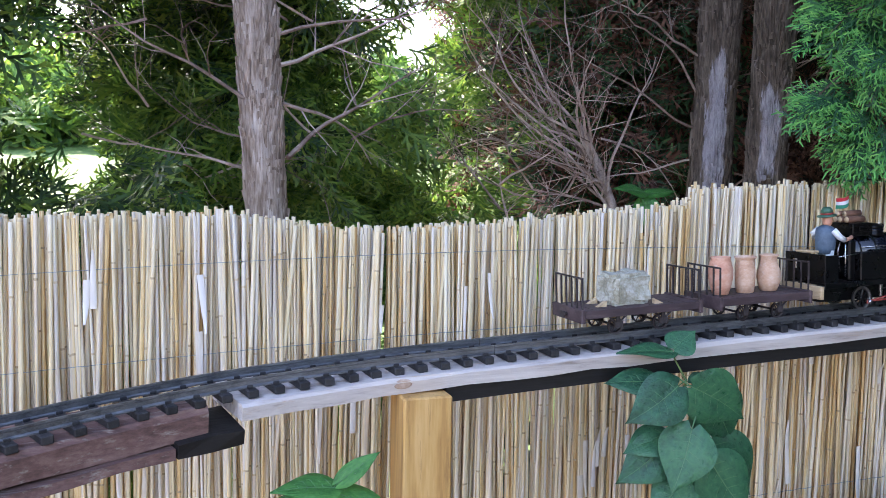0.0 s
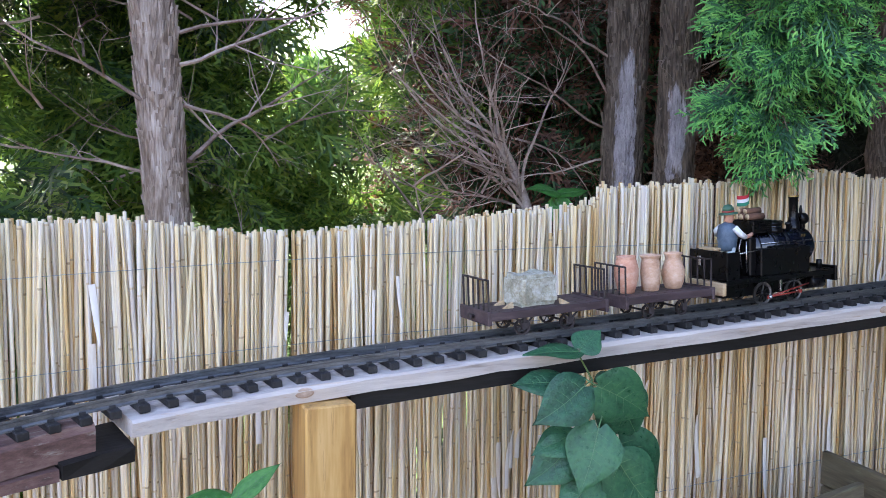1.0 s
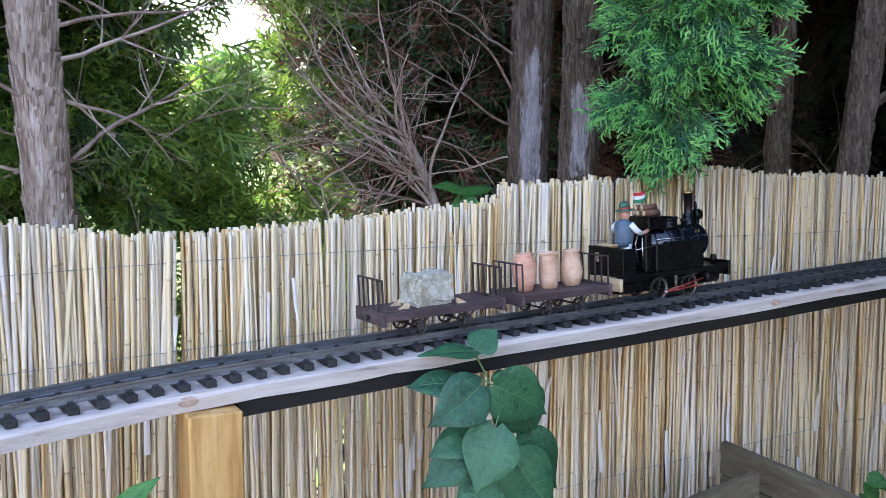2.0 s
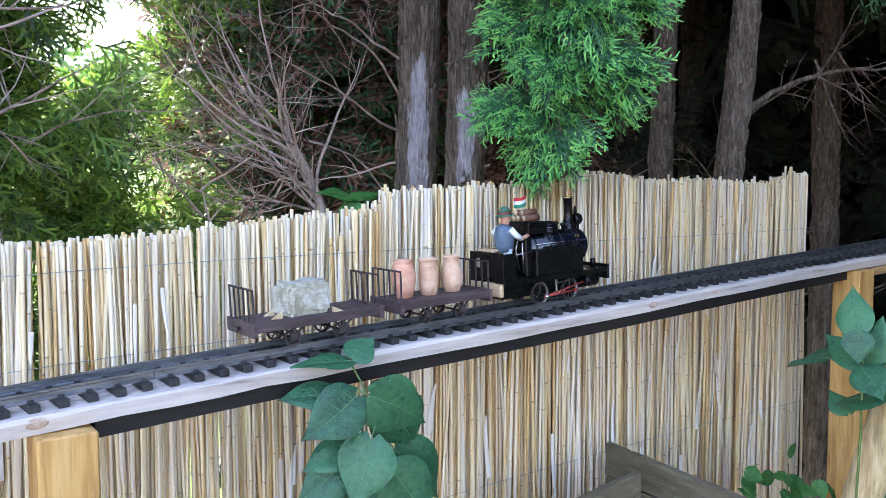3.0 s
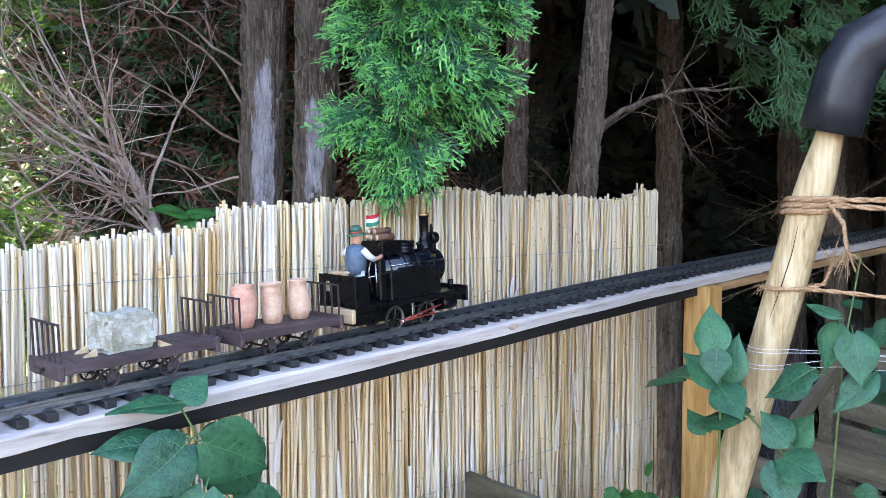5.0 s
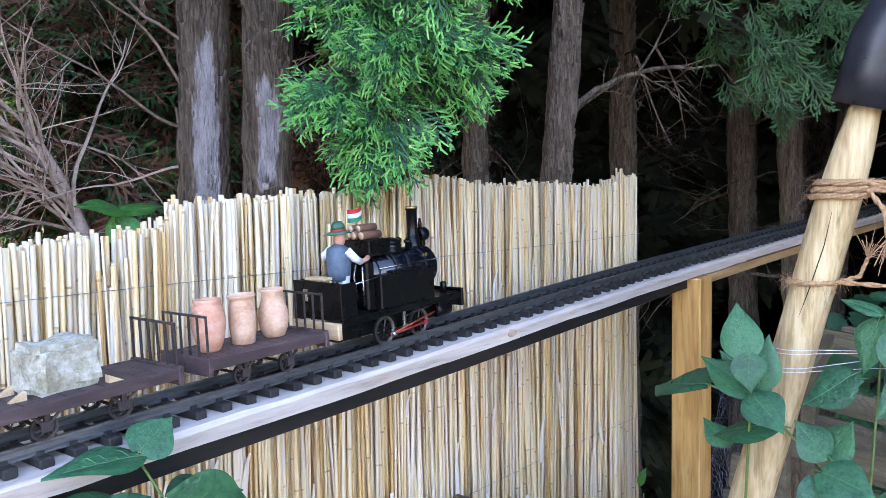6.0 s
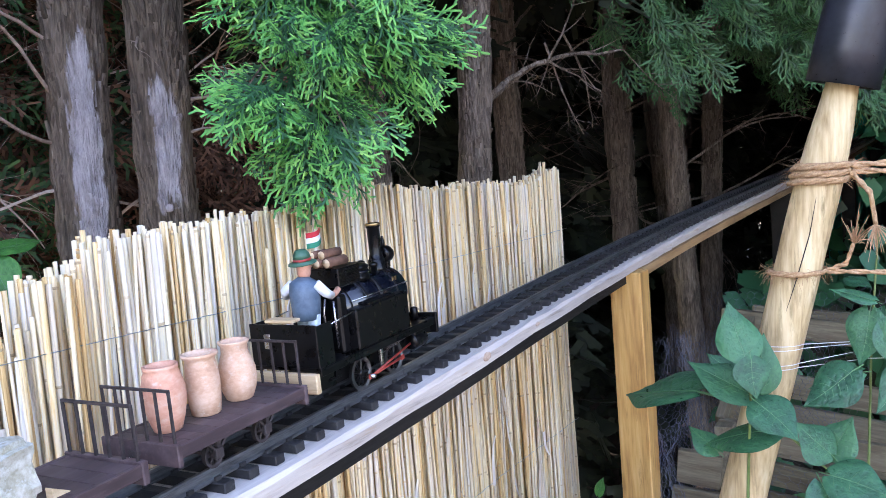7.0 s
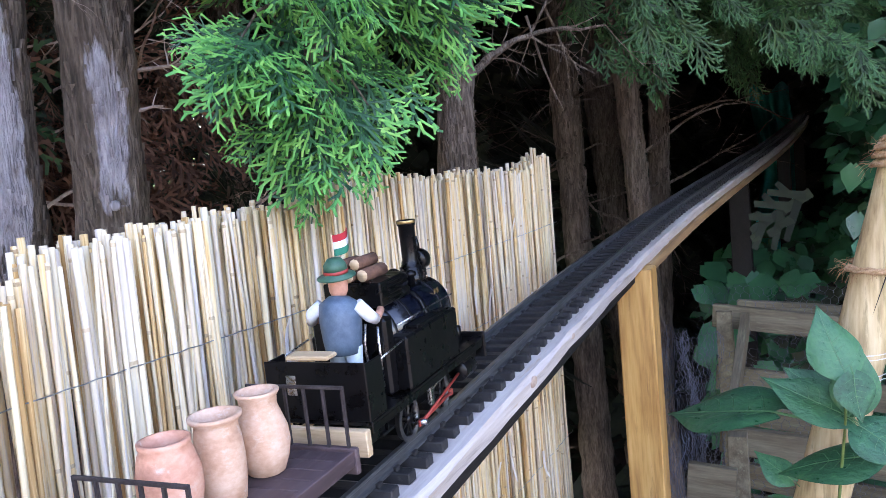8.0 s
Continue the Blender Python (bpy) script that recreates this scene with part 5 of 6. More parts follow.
def plant(name, label, stems, leaves, seed, light=False):
    """stems: lists of points; leaves: (stalk end, tip, facing, width over length)."""
    rg = random.Random(seed)
    t = thing(name, label, "plant")
    for st in stems:
        part("stem", Shape().tube(st, [0.0024 - 0.0014 * i / (len(st) - 1) for i in range(len(st))], 6), STEM, t)
    for base, tip, face, wide in leaves:
        d = Vector(tip) - Vector(base)
        face = Vector(face).normalized() + Vector((rg.gauss(0, 0.12), rg.gauss(0, 0.12), rg.gauss(0, 0.12)))
        part("leaf", (leaves_light if light else leaves_dark)[rg.randrange(3 if light else 6)], LEAF, t, m=leaf_pose(Vector(base), d, face, d.length, wide))
    return t


def sprig(rg, x, y, z, size, tip, face):
    """A loose leaf about that place."""
    c = Vector([rg.uniform(*q) for q in (x, y, z)])
    d = Vector([rg.uniform(*q) for q in tip]).normalized() * rg.uniform(*size)
    return (c, c + d, Vector(face) + Vector((rg.gauss(0, 0.25), rg.gauss(0, 0.25), rg.gauss(0, 0.25))), rg.uniform(0.68, 0.88))


EYE = (-0.47, -0.8, 0.3)
SKYWARD = (-0.3, -0.6, 0.8)
plant("lilac_shoot", "leafy green shoot with large heart-shaped leaves climbing before the track", [[(0.635, 0.88, 0.0), (0.64, 0.875, 0.6), (0.632, 0.872, 1.05), (0.626, 0.874, 1.20), (0.634, 0.876, 1.265), (0.624, 0.889, 1.292)]], [
    ((0.625, 0.889, 1.300), (0.656, 0.892, 1.320), SKYWARD, 1.1), ((0.620, 0.888, 1.297), (0.551, 0.888, 1.307), (-0.1, -0.35, 0.9), 0.62),
    ((0.614, 0.862, 1.263), (0.547, 0.855, 1.229), EYE, 0.80), ((0.630, 0.858, 1.262), (0.705, 0.852, 1.217), EYE, 0.78), ((0.655, 0.868, 1.247), (0.697, 0.866, 1.188), EYE, 0.98),
    ((0.647, 0.878, 1.258), (0.719, 0.885, 1.247), SKYWARD, 0.6), ((0.599, 0.880, 1.264), (0.533, 0.885, 1.267), SKYWARD, 0.6), ((0.626, 0.850, 1.216), (0.594, 0.838, 1.148), EYE, 0.86),
    ((0.654, 0.852, 1.176), (0.708, 0.842, 1.106), EYE, 0.82), ((0.610, 0.876, 1.192), (0.548, 0.876, 1.152), EYE, 0.75), ((0.612, 0.880, 1.203), (0.558, 0.880, 1.190), SKYWARD, 0.8), ((0.672, 0.876, 1.190), (0.738, 0.872, 1.110), EYE, 0.72),
    ((0.632, 0.862, 1.157), (0.578, 0.858, 1.115), EYE, 0.8), ((0.640, 0.862, 1.12), (0.665, 0.85, 1.05), EYE, 0.85), ((0.62, 0.87, 1.10), (0.56, 0.86, 1.05), EYE, 0.8), ((0.65, 0.87, 1.09), (0.73, 0.86, 1.05), EYE, 0.8), ((0.635, 0.865, 1.04), (0.61, 0.85, 0.97), EYE, 0.8)], 4)
plant("young_shoot", "small bright green shoot beside the post", [[(0.20, 0.875, 0.0), (0.205, 0.868, 0.7), (0.225, 0.865, 1.185)]], [
    ((0.226, 0.864, 1.190), (0.268, 0.86, 1.222), (-0.5, -0.5, 0.6), 0.42), ((0.224, 0.864, 1.186), (0.160, 0.855, 1.196), (0.1, -0.5, 0.8), 0.6), ((0.226, 0.862, 1.180), (0.285, 0.85, 1.165), (-0.2, -0.5, 0.8), 0.6),
    ((0.222, 0.862, 1.176), (0.135, 0.86, 1.176), (0.2, -0.4, 0.8), 0.45), ((0.222, 0.86, 1.165), (0.235, 0.84, 1.11), EYE, 0.7)], 6, True)
plant("leafy_shoot", "two broad green leaves showing behind the fence top", [[(0.93, 1.42, 0.0), (0.93, 1.43, 0.9), (0.925, 1.45, 1.46)]], [
    ((0.930, 1.45, 1.474), (0.858, 1.43, 1.486), (0.0, -0.7, 0.6), 0.62), ((0.935, 1.45, 1.470), (1.005, 1.45, 1.482), (-0.1, -0.6, 0.7), 0.5), ((0.93, 1.45, 1.46), (0.935, 1.42, 1.40), EYE, 0.75)], 8, True)

EYE_R = (-0.65, -0.2, 0.7)
rg = random.Random(12)
right_leaves = [((1.250, 0.654, 1.298), (1.280, 0.678, 1.364), (-0.9, -0.35, 0.2), 0.72), ((1.246, 0.648, 1.298), (1.235, 0.641, 1.252), EYE_R, 0.95), ((1.275, 0.647, 1.257), (1.285, 0.639, 1.327), (-0.9, -0.2, 0.1), 0.72),
                ((1.283, 0.652, 1.248), (1.300, 0.738, 1.290), EYE_R, 0.62), ((1.295, 0.650, 1.245), (1.31, 0.716, 1.296), EYE_R, 0.7), ((1.300, 0.720, 1.245), (1.412, 0.858, 1.214), (-0.5, -0.2, 0.85), 0.52),
                ((1.285, 0.631, 1.211), (1.31, 0.735, 1.190), (-0.6, -0.1, 0.8), 0.62), ((1.250, 0.645, 1.251), (1.215, 0.595, 1.220), EYE_R, 0.8), ((1.305, 0.555, 1.276), (1.29, 0.612, 1.232), EYE_R, 0.85),
                ((1.315, 0.549, 1.272), (1.31, 0.61, 1.258), (-0.4, -0.2, 0.9), 0.75), ((1.31, 0.580, 1.180), (1.30, 0.618, 1.222), EYE_R, 1.0), ((1.33, 0.586, 1.172), (1.34, 0.556, 1.222), EYE_R, 0.9),
                ((1.30, 0.581, 1.160), (1.275, 0.512, 1.150), EYE_R, 0.85), ((1.33, 0.705, 1.165), (1.34, 0.745, 1.195), EYE_R, 0.8), ((1.30, 0.59, 1.15), (1.27, 0.56, 1.09), EYE_R, 0.8), ((1.345, 0.535, 1.345), (1.35, 0.585, 1.36), (-0.5, -0.2, 0.8), 0.5),
                ((1.36, 0.54, 1.33), (1.34, 0.555, 1.265), EYE_R, 0.75), ((1.36, 0.52, 1.32), (1.34, 0.50, 1.25), EYE_R, 0.8), ((1.37, 0.50, 1.27), (1.33, 0.54, 1.215), EYE_R, 0.6)]
stems = [[(1.33, 0.70, 0.0), (1.32, 0.695, 0.7), (1.29, 0.665, 1.15), (1.272, 0.655, 1.25), (1.255, 0.655, 1.30)], [(1.40, 0.52, 0.0), (1.40, 0.53, 0.7), (1.38, 0.55, 1.1), (1.385, 0.54, 1.3), (1.41, 0.53, 1.42)], [(1.285, 0.655, 1.24), (1.30, 0.62, 1.20), (1.305, 0.585, 1.165)]]
for _ in range(22):
    right_leaves.append(sprig(rg, (1.42, 1.62), (0.36, 0.58), (0.95, 1.40), (0.035, 0.06), ((-0.4, 0.2), (-0.7, 0.6), (-1, 0.1)), (-0.8, -0.2, 0.5)))
for _ in range(12):
    right_leaves.append(sprig(rg, (1.36, 1.5), (0.6, 0.72), (0.93, 1.08), (0.04, 0.065), ((-0.4, 0.2), (-0.7, 0.6), (-1, 0.1)), (-0.8, -0.2, 0.5)))
right_leaves = [(Vector(a), Vector(a).lerp(Vector(b), 0.88), face, wide) for a, b, face, wide in right_leaves]
plant("lilac_shoot", "dark green shoot with large pointed leaves round the leaning pole", stems, right_leaves, 9)
low = [sprig(rg, (1.45, 1.6), (0.84, 1.0), (0.88, 0.99), (0.025, 0.042), ((-0.6, 0.3), (-0.7, 0.7), (-0.7, 0.5)), (-0.6, -0.3, 0.7)) for _ in range(18)]
plant("low_weed", "small green weed growing beside the fence end", [[(1.52, 0.92, 0), (1.52, 0.92, 0.6), (1.51, 0.91, 1.0)]], low, 13, True)

# broad-leaved bushes on the shady side beyond the track
def bush(label, x0, x1, y0, y1, z0, z1, count, seed, size):
    rg = random.Random(seed)
    V, F, k = [], [], 0
    src = [np.array([v.co[:] for v in me.vertices]) for me in leaves_dark[:3]]
    cols = 11
    low_f = []
    for i in range(0, 16, 4):
        for c in (0, 5):
            low_f.append((i * cols + c, i * cols + c + 5, (i + 4) * cols + c + 5, (i + 4) * cols + c))
    used = sorted({q for f in low_f for q in f})
    remap = {q: i for i, q in enumerate(used)}
    fb = np.array([[remap[q] for q in f] for f in low_f])
    for _ in range(count):
        c = Vector((rg.uniform(x0, x1), rg.uniform(y0, y1), z0 + (z1 - z0) * rg.random() ** 0.8))
        m = np.array(leaf_pose(c, (rg.uniform(-0.7, 0.5), rg.uniform(-0.8, 0.8), rg.uniform(-0.9, 0.2)), (-0.6, rg.uniform(-0.4, 0.4), 0.7), size * rg.uniform(0.6, 1.2)))
        v = src[rg.randrange(3)][used]
        V.append(v @ m[:3, :3].T + m[:3, 3])
        F.append(fb + k)
        k += len(v)
    ob = new("leafy_bush", merged("leafy_bush", np.concatenate(V), np.concatenate(F), LEAF))
    return tagged(ob, label, "bush", kind="stuff")


bush("dark broad-leaved bush in the shade beyond the pole", 2.3, 4.5, -0.5, 0.60, 0.2, 1.8, 2200, 71, 0.07)
bush("dark broad-leaved bush under the track's far end", 2.6, 5.5, 0.5, 1.0, 0.2, 1.15, 500, 72, 0.10)
bush("tall dark bush closing the shady side", 4.0, 8.0, -2.2, 0.5, 0.2, 2.7, 2600, 73, 0.17)

# ---- leaning pole with black pipe cap ----
POLE = material("peeled_pole", [(0.25, (0.30, 0.20, 0.09)), (0.45, (0.50, 0.37, 0.19)), (0.62, (0.62, 0.49, 0.28)), (0.8, (0.70, 0.60, 0.38))], scale=(50, 50, 5), fine=4.0, rough=0.6, bump=0.4, dist=0.001, wear=(0.28, 0.21, 0.10))
PIPE = material("black_pipe", [(0.3, (0.012, 0.013, 0.017)), (0.7, (0.028, 0.030, 0.038))], scale=(30, 30, 30), rough=0.38, bump=0.15, dist=0.0005)
ROPE = material("jute_rope", [(0.25, (0.22, 0.12, 0.06)), (0.5, (0.40, 0.25, 0.13)), (0.75, (0.56, 0.38, 0.22))], scale=(220, 220, 220), rough=0.9, bump=0.8, dist=0.0008)
STRING = material("white_string", [(0.3, (0.6, 0.62, 0.66)), (0.7, (0.82, 0.84, 0.86))], scale=(300, 300, 300), rough=0.6)
PLANK = material("grey_timber", [(0.25, (0.06, 0.048, 0.028)), (0.5, (0.12, 0.10, 0.062)), (0.75, (0.19, 0.165, 0.11))], scale=(6, 60, 60), rough=0.75, bump=0.5, dist=0.001, wear=(0.2, 0.2, 0.12))


def pole_at(z):
    return Vector((1.3734 - 0.004 * (z - 1.5), 0.5816 - 0.262 * (z - 1.5), z))


pole = thing("garden_pole", "leaning peeled wooden pole with a black pipe elbow on top", "pole")
zs = [0.0, 0.4, 0.8, 1.1, 1.2, 1.3, 1.4, 1.48, 1.53, 1.565, 1.60, 1.64]
rs = [0.031, 0.030, 0.0285, 0.0275, 0.027, 0.0265, 0.0265, 0.026, 0.0235, 0.0195, 0.0165, 0.015]
part("shaft", trunk_shape([pole_at(z) for z in zs], rs, random.Random(5), 28, 0.018), POLE, pole)
part("crack", Shape().tube([pole_at(z) + Vector((-0.0262, -0.003 + 0.003 * math.sin(z * 30), 0)) for z in (1.33, 1.37, 1.42, 1.46)], [0.0002, 0.0007, 0.0006, 0.0002], 5), BEAM_DARK, pole, "dark drying crack")
c = [pole_at(1.582), pole_at(1.62), pole_at(1.655), pole_at(1.685) + Vector((0.004, -0.008, 0)), pole_at(1.70) + Vector((0.014, -0.035, 0)), pole_at(1.705) + Vector((0.028, -0.075, 0)), pole_at(1.70) + Vector((0.045, -0.14, 0))]
cap = part("pipe_cap", Shape().tube(c, [0.0385] * 7, 32, caps=False), PIPE, pole, "black plastic pipe elbow")
sol = cap.modifiers.new("wall", "SOLIDIFY")
sol.thickness = 0.003


def coil(z, turns, r, rope_r, seed, tail):
    """Rope wound round the pole, with a frayed end and a line leading off."""
    rg = random.Random(seed)
    t = thing("jute_rope", "frayed brown jute rope tied round the leaning pole", "rope", group="ropes on the pole")
    pts = []
    for i in range(int(turns * 24) + 1):
        a = 2 * math.pi * i / 24
        zz = z + (i / 24 - turns / 2) * rope_r * 2.0 + rg.uniform(-0.0006, 0.0006)
        pts.append(pole_at(zz) + Vector((math.cos(a), math.sin(a), 0.06 * math.sin(a))) * (r + rope_r))
    for k in range(3):
        tw = [p + (Vector((math.cos(i * 0.9 + k * 2.09), math.sin(i * 0.9 + k * 2.09), math.cos(i * 0.9 + k * 2.09 + 1.57))) * rope_r * 0.5) for i, p in enumerate(pts)]
        part("strand", Shape().tube(tw, rope_r * 0.62, 6), ROPE, t)
    for q in tail:
        for k in range(2):
            tw = [Vector(p) + Vector((0, 0, 0)) for p in q]
            dense = []
            for i in range(len(tw) - 1):
                for j in range(10):
                    u = tw[i].lerp(tw[i + 1], j / 10)
                    a = (i * 10 + j) * 0.8 + k * 3.14
                    dense.append(u + Vector((math.cos(a), 0, math.sin(a))) * rope_r * 0.45)
            dense.append(tw[-1])
            part("strand", Shape().tube(dense, rope_r * 0.6, 6), ROPE, t)
    fr = Shape()
    for _ in range(130):
        p = rg.choice(pts)
        d = (p - pole_at(p.z)).normalized() + Vector((rg.gauss(0, 0.7), rg.gauss(0, 0.7), rg.gauss(0, 0.7)))
        fr.tube([p, p + d * rg.uniform(0.003, 0.008), p + d * 0.008 + Vector((0, 0, -0.004))], 0.00022, 3)
    for q in tail:
        e = Vector(q[-1])
        dd = (e - Vector(q[-2])).normalized()
        for _ in range(40):
            d = dd + Vector((rg.gauss(0, 0.45), rg.gauss(0, 0.45), rg.gauss(0, 0.45)))
            fr.tube([e, e + d * 0.01, e + d * rg.uniform(0.012, 0.024) + Vector((0, 0, -0.003))], 0.0004, 3)
    tagged(part("frayed_fibre", fr, ROPE, t, "frayed loose fibres"), kind="stuff")


k1, k2 = pole_at(1.487) + Vector((-0.008, -0.03, 0)), pole_at(1.375) + Vector((-0.008, -0.03, 0))
coil(1.487, 3.2, 0.0262, 0.0040, 3, [[k1, k1 + Vector((0.01, -0.08, -0.006)), k1 + Vector((0.03, -0.2, -0.012)), k1 + Vector((0.06, -0.5, -0.02))], [k1, k1 + Vector((-0.006, -0.02, -0.025)), k1 + Vector((-0.004, -0.024, -0.06))], [k1 + Vector((0, 0, 0.006)), k1 + Vector((0.01, -0.06, 0.006)), k1 + Vector((0.03, -0.17, 0.0))]])
coil(1.375, 1.2, 0.0267, 0.0033, 4, [[k2, k2 + Vector((0.005, -0.022, 0.008)), k2 + Vector((0.006, -0.03, 0.03))], [k2, k2 + Vector((0.01, -0.06, -0.003)), k2 + Vector((0.03, -0.2, -0.012)), k2 + Vector((0.06, -0.5, -0.03))]])
wires = thing("white_string", "thin white strings stretched from the leaning pole", "string")
for z, dz in ((1.262, 0.03), (1.267, 0.045), (1.285, 0.02), (1.29, 0.012)):
    p = pole_at(z)
    loop = [p + Vector((math.cos(a), math.sin(a), 0)) * 0.0278 for a in np.linspace(2.0, 4.4, 12)]
    part("strand", Shape().tube(loop + [p + Vector((0.0, -0.1, dz * 0.4)), p + Vector((0.02, -0.5, dz))], 0.00045, 5), STRING, wires)

# ---- raised timber planters ----
bed = thing("raised_planter", "weathered grey-green timber planter beside the reed fence", "planter")


def beam(parent, a, b, w, h, mat=PLANK, name="plank"):
    """A sawn plank from a to b, w thick and h high, its top edge along a-b."""
    a, b = Vector(a), Vector(b)
    d = b - a
    t = d.normalized()
    side = Vector((-t.y, t.x, 0)).normalized()
    up = t.cross(side)
    m = Matrix((t, side, up)).transposed().to_4x4()
    m.translation = (a + b) / 2 - up * h / 2
    return part(name, Shape().box((0, 0, 0), (d.length, w, h), 0.0012), mat, parent, m=m)


beam(bed, (1.208, 1.055, 1.056), (1.19, 0.70, 1.045), 0.012, 0.055)
beam(bed, (1.15, 0.936, 1.051), (0.90, 0.895, 1.046), 0.012, 0.055)
for i in range(1, 8):
    beam(bed, (1.208, 1.055, 1.056 - 0.058 * i), (1.19, 0.70, 1.045 - 0.058 * i), 0.012, 0.055)
    beam(bed, (1.15, 0.936, 1.051 - 0.058 * i), (0.90, 0.895, 1.046 - 0.058 * i), 0.012, 0.055)
for q in ((1.21, 1.03), (1.19, 0.72)):
    part("leg", Shape().box((q[0] + 0.012, q[1], 0.51), (0.02, 0.02, 1.02), 0.001), PLANK, bed)
part("screw", Shape().lathe([(0.003, 0), (0.0025, 0.0015)], pose(1.206, 1.0, 1.0545), 8), STEEL, bed)

crate = thing("timber_crate", "open slatted timber crate with wire mesh in the shade", "crate")
beam(crate, (2.16, 0.86, 1.192), (2.10, 0.42, 1.150), 0.016, 0.045)
beam(crate, (2.35, 0.83, 1.165), (2.3, 0.42, 1.14), 0.016, 0.06)
beam(crate, (1.86, 0.815, 1.045), (2.16, 0.80, 1.185), 0.016, 0.03)
beam(crate, (1.86, 0.815, 1.043), (1.83, 0.44, 1.015), 0.016, 0.045)
beam(crate, (1.80, 0.875, 1.0), (1.80, 0.80, 0.992), 0.016, 0.06)
for i in range(2, 9):
    beam(crate, (1.80, 0.89, 1.06 - 0.065 * i), (1.77, 0.44, 1.04 - 0.065 * i), 0.014, 0.055)
    beam(crate, (2.16, 0.86, 1.20 - 0.065 * i), (2.10, 0.42, 1.16 - 0.065 * i), 0.014, 0.05)
for q, top in (((1.83, 0.80), 1.04), ((2.15, 0.84), 1.18), ((1.82, 0.46), 1.0), ((2.1, 0.44), 1.14)):
    part("corner_post", Shape().box((q[0], q[1], top / 2), (0.03, 0.03, top), 0.001), PLANK, crate)

# ---- crumpled hexagonal wire netting ----
GALV = material("galvanised_wire", [(0.3, (0.06, 0.065, 0.085)), (0.7, (0.13, 0.14, 0.18))], scale=(200, 200, 200), rough=0.4, metal=0.7)


def netting(origin, ux, uz, nu, nv, cell, seed, crumple):
    """Hexagon mesh on a crumpled sheet, each side a thin wire."""
    s = Shape()
    o, ux, uz = Vector(origin), Vector(ux), Vector(uz)
    nrm = ux.cross(uz).normalized()

    def at(u, v):
        p = o + ux * u + uz * v
        w = noise.noise_vector(Vector((u * 9 + seed, v * 9, seed))) * crumple + noise.noise_vector(Vector((u * 25 + seed, v * 25, 3))) * crumple * 0.4
        return p + w + nrm * crumple * math.sin(u * 17 + v * 9)

    for j in range(nv):
        for i in range(nu):
            u, v = (i + 0.5 * (j % 2)) * cell, j * cell * 0.85
            a, b, c, d = at(u, v), at(u, v + cell * 0.5), at(u + cell * 0.5, v + cell * 0.85), at(u - cell * 0.5, v + cell * 0.85)
            s.tube([a, b], 0.0005, 3, False)
            s.tube([b, c], 0.00032, 3, False)
            s.tube([b, d], 0.00032, 3, False)
    return s


net = thing("wire_netting", "crumpled galvanised hexagonal wire netting hanging over the crate", "wire netting")
part("mesh_sheet", netting((1.95, 0.93, 0.80), (-0.1, -0.25, 0.0), (0.1, 0.05, 1), 34, 34, 0.013, 1.0, 0.03), GALV, net)
part("mesh_sheet", netting((2.0, 0.96, 0.75), (0.3, -0.9, 0.0), (0.05, 0.1, 1), 30, 30, 0.015, 4.0, 0.035), GALV, net)
part("mesh_sheet", netting((1.72, 0.93, 0.78), (0.3, -0.4, 0), (0.2, -0.05, 1), 22, 24, 0.013, 7.0, 0.025), GALV, net)
part("mesh_sheet", netting((2.22, 0.90, 1.10), (0.05, -1, 0), (0.3, 0.1, 1), 30, 8, 0.016, 9.0, 0.012), GALV, net)

# ---- teal garden net at the far end ----
TEAL = material("teal_net", [(0.3, (0.03, 0.42, 0.38)), (0.7, (0.06, 0.6, 0.55))], scale=(3, 3, 12), rough=0.6, bump=0.4, dist=0.01, trans=0.6)
s = Shape()
n, r = 14, 18
v = []
for j in range(r + 1):
    for i in range(n + 1):
        u, w = i / n, j / r
        v.append((6.3 + 0.05 * math.sin(u * 17 + w * 4) + 0.02 * math.sin(w * 23), 0.74 + 0.24 * u + 0.03 * math.sin(w * 8), 0.6 + 1.2 * w + 0.04 * math.sin(u * 9)))
s.add(v, [(j * (n + 1) + i, j * (n + 1) + i + 1, (j + 1) * (n + 1) + i + 1, (j + 1) * (n + 1) + i) for j in range(r) for i in range(n)], 0, True)
ob = whole("garden_net", s, TEAL, "crumpled teal garden netting hung at the track's far end", "netting")
sol = ob.modifiers.new("thick", "SOLIDIFY")
sol.thickness = 0.002

# ---- reed fence ----
FX = [-1.0, -0.4, -0.098, 0.036, 0.138, 0.247, 0.348, 0.504, 0.658, 0.785, 0.806, 0.9, 1.017, 1.1, 1.225, 1.35, 1.5, 1.7, 1.745, 1.80, 1.85]
FZ = [1.44, 1.445, 1.442, 1.444, 1.447, 1.430, 1.425, 1.433, 1.450, 1.458, 1.484, 1.487, 1.491, 1.490, 1.514, 1.498, 1.500, 1.492, 1.505, 1.516, 1.512]


def fence_y(x):
    return 1.103 + 0.012 * math.sin(x * 3.1 + 0.4) - 0.02 * max(0, x - 1.5) / 0.35


fence = thing("reed_fence", "straw-coloured reed screen with an uneven top edge", "fence")
rng = random.Random(17)


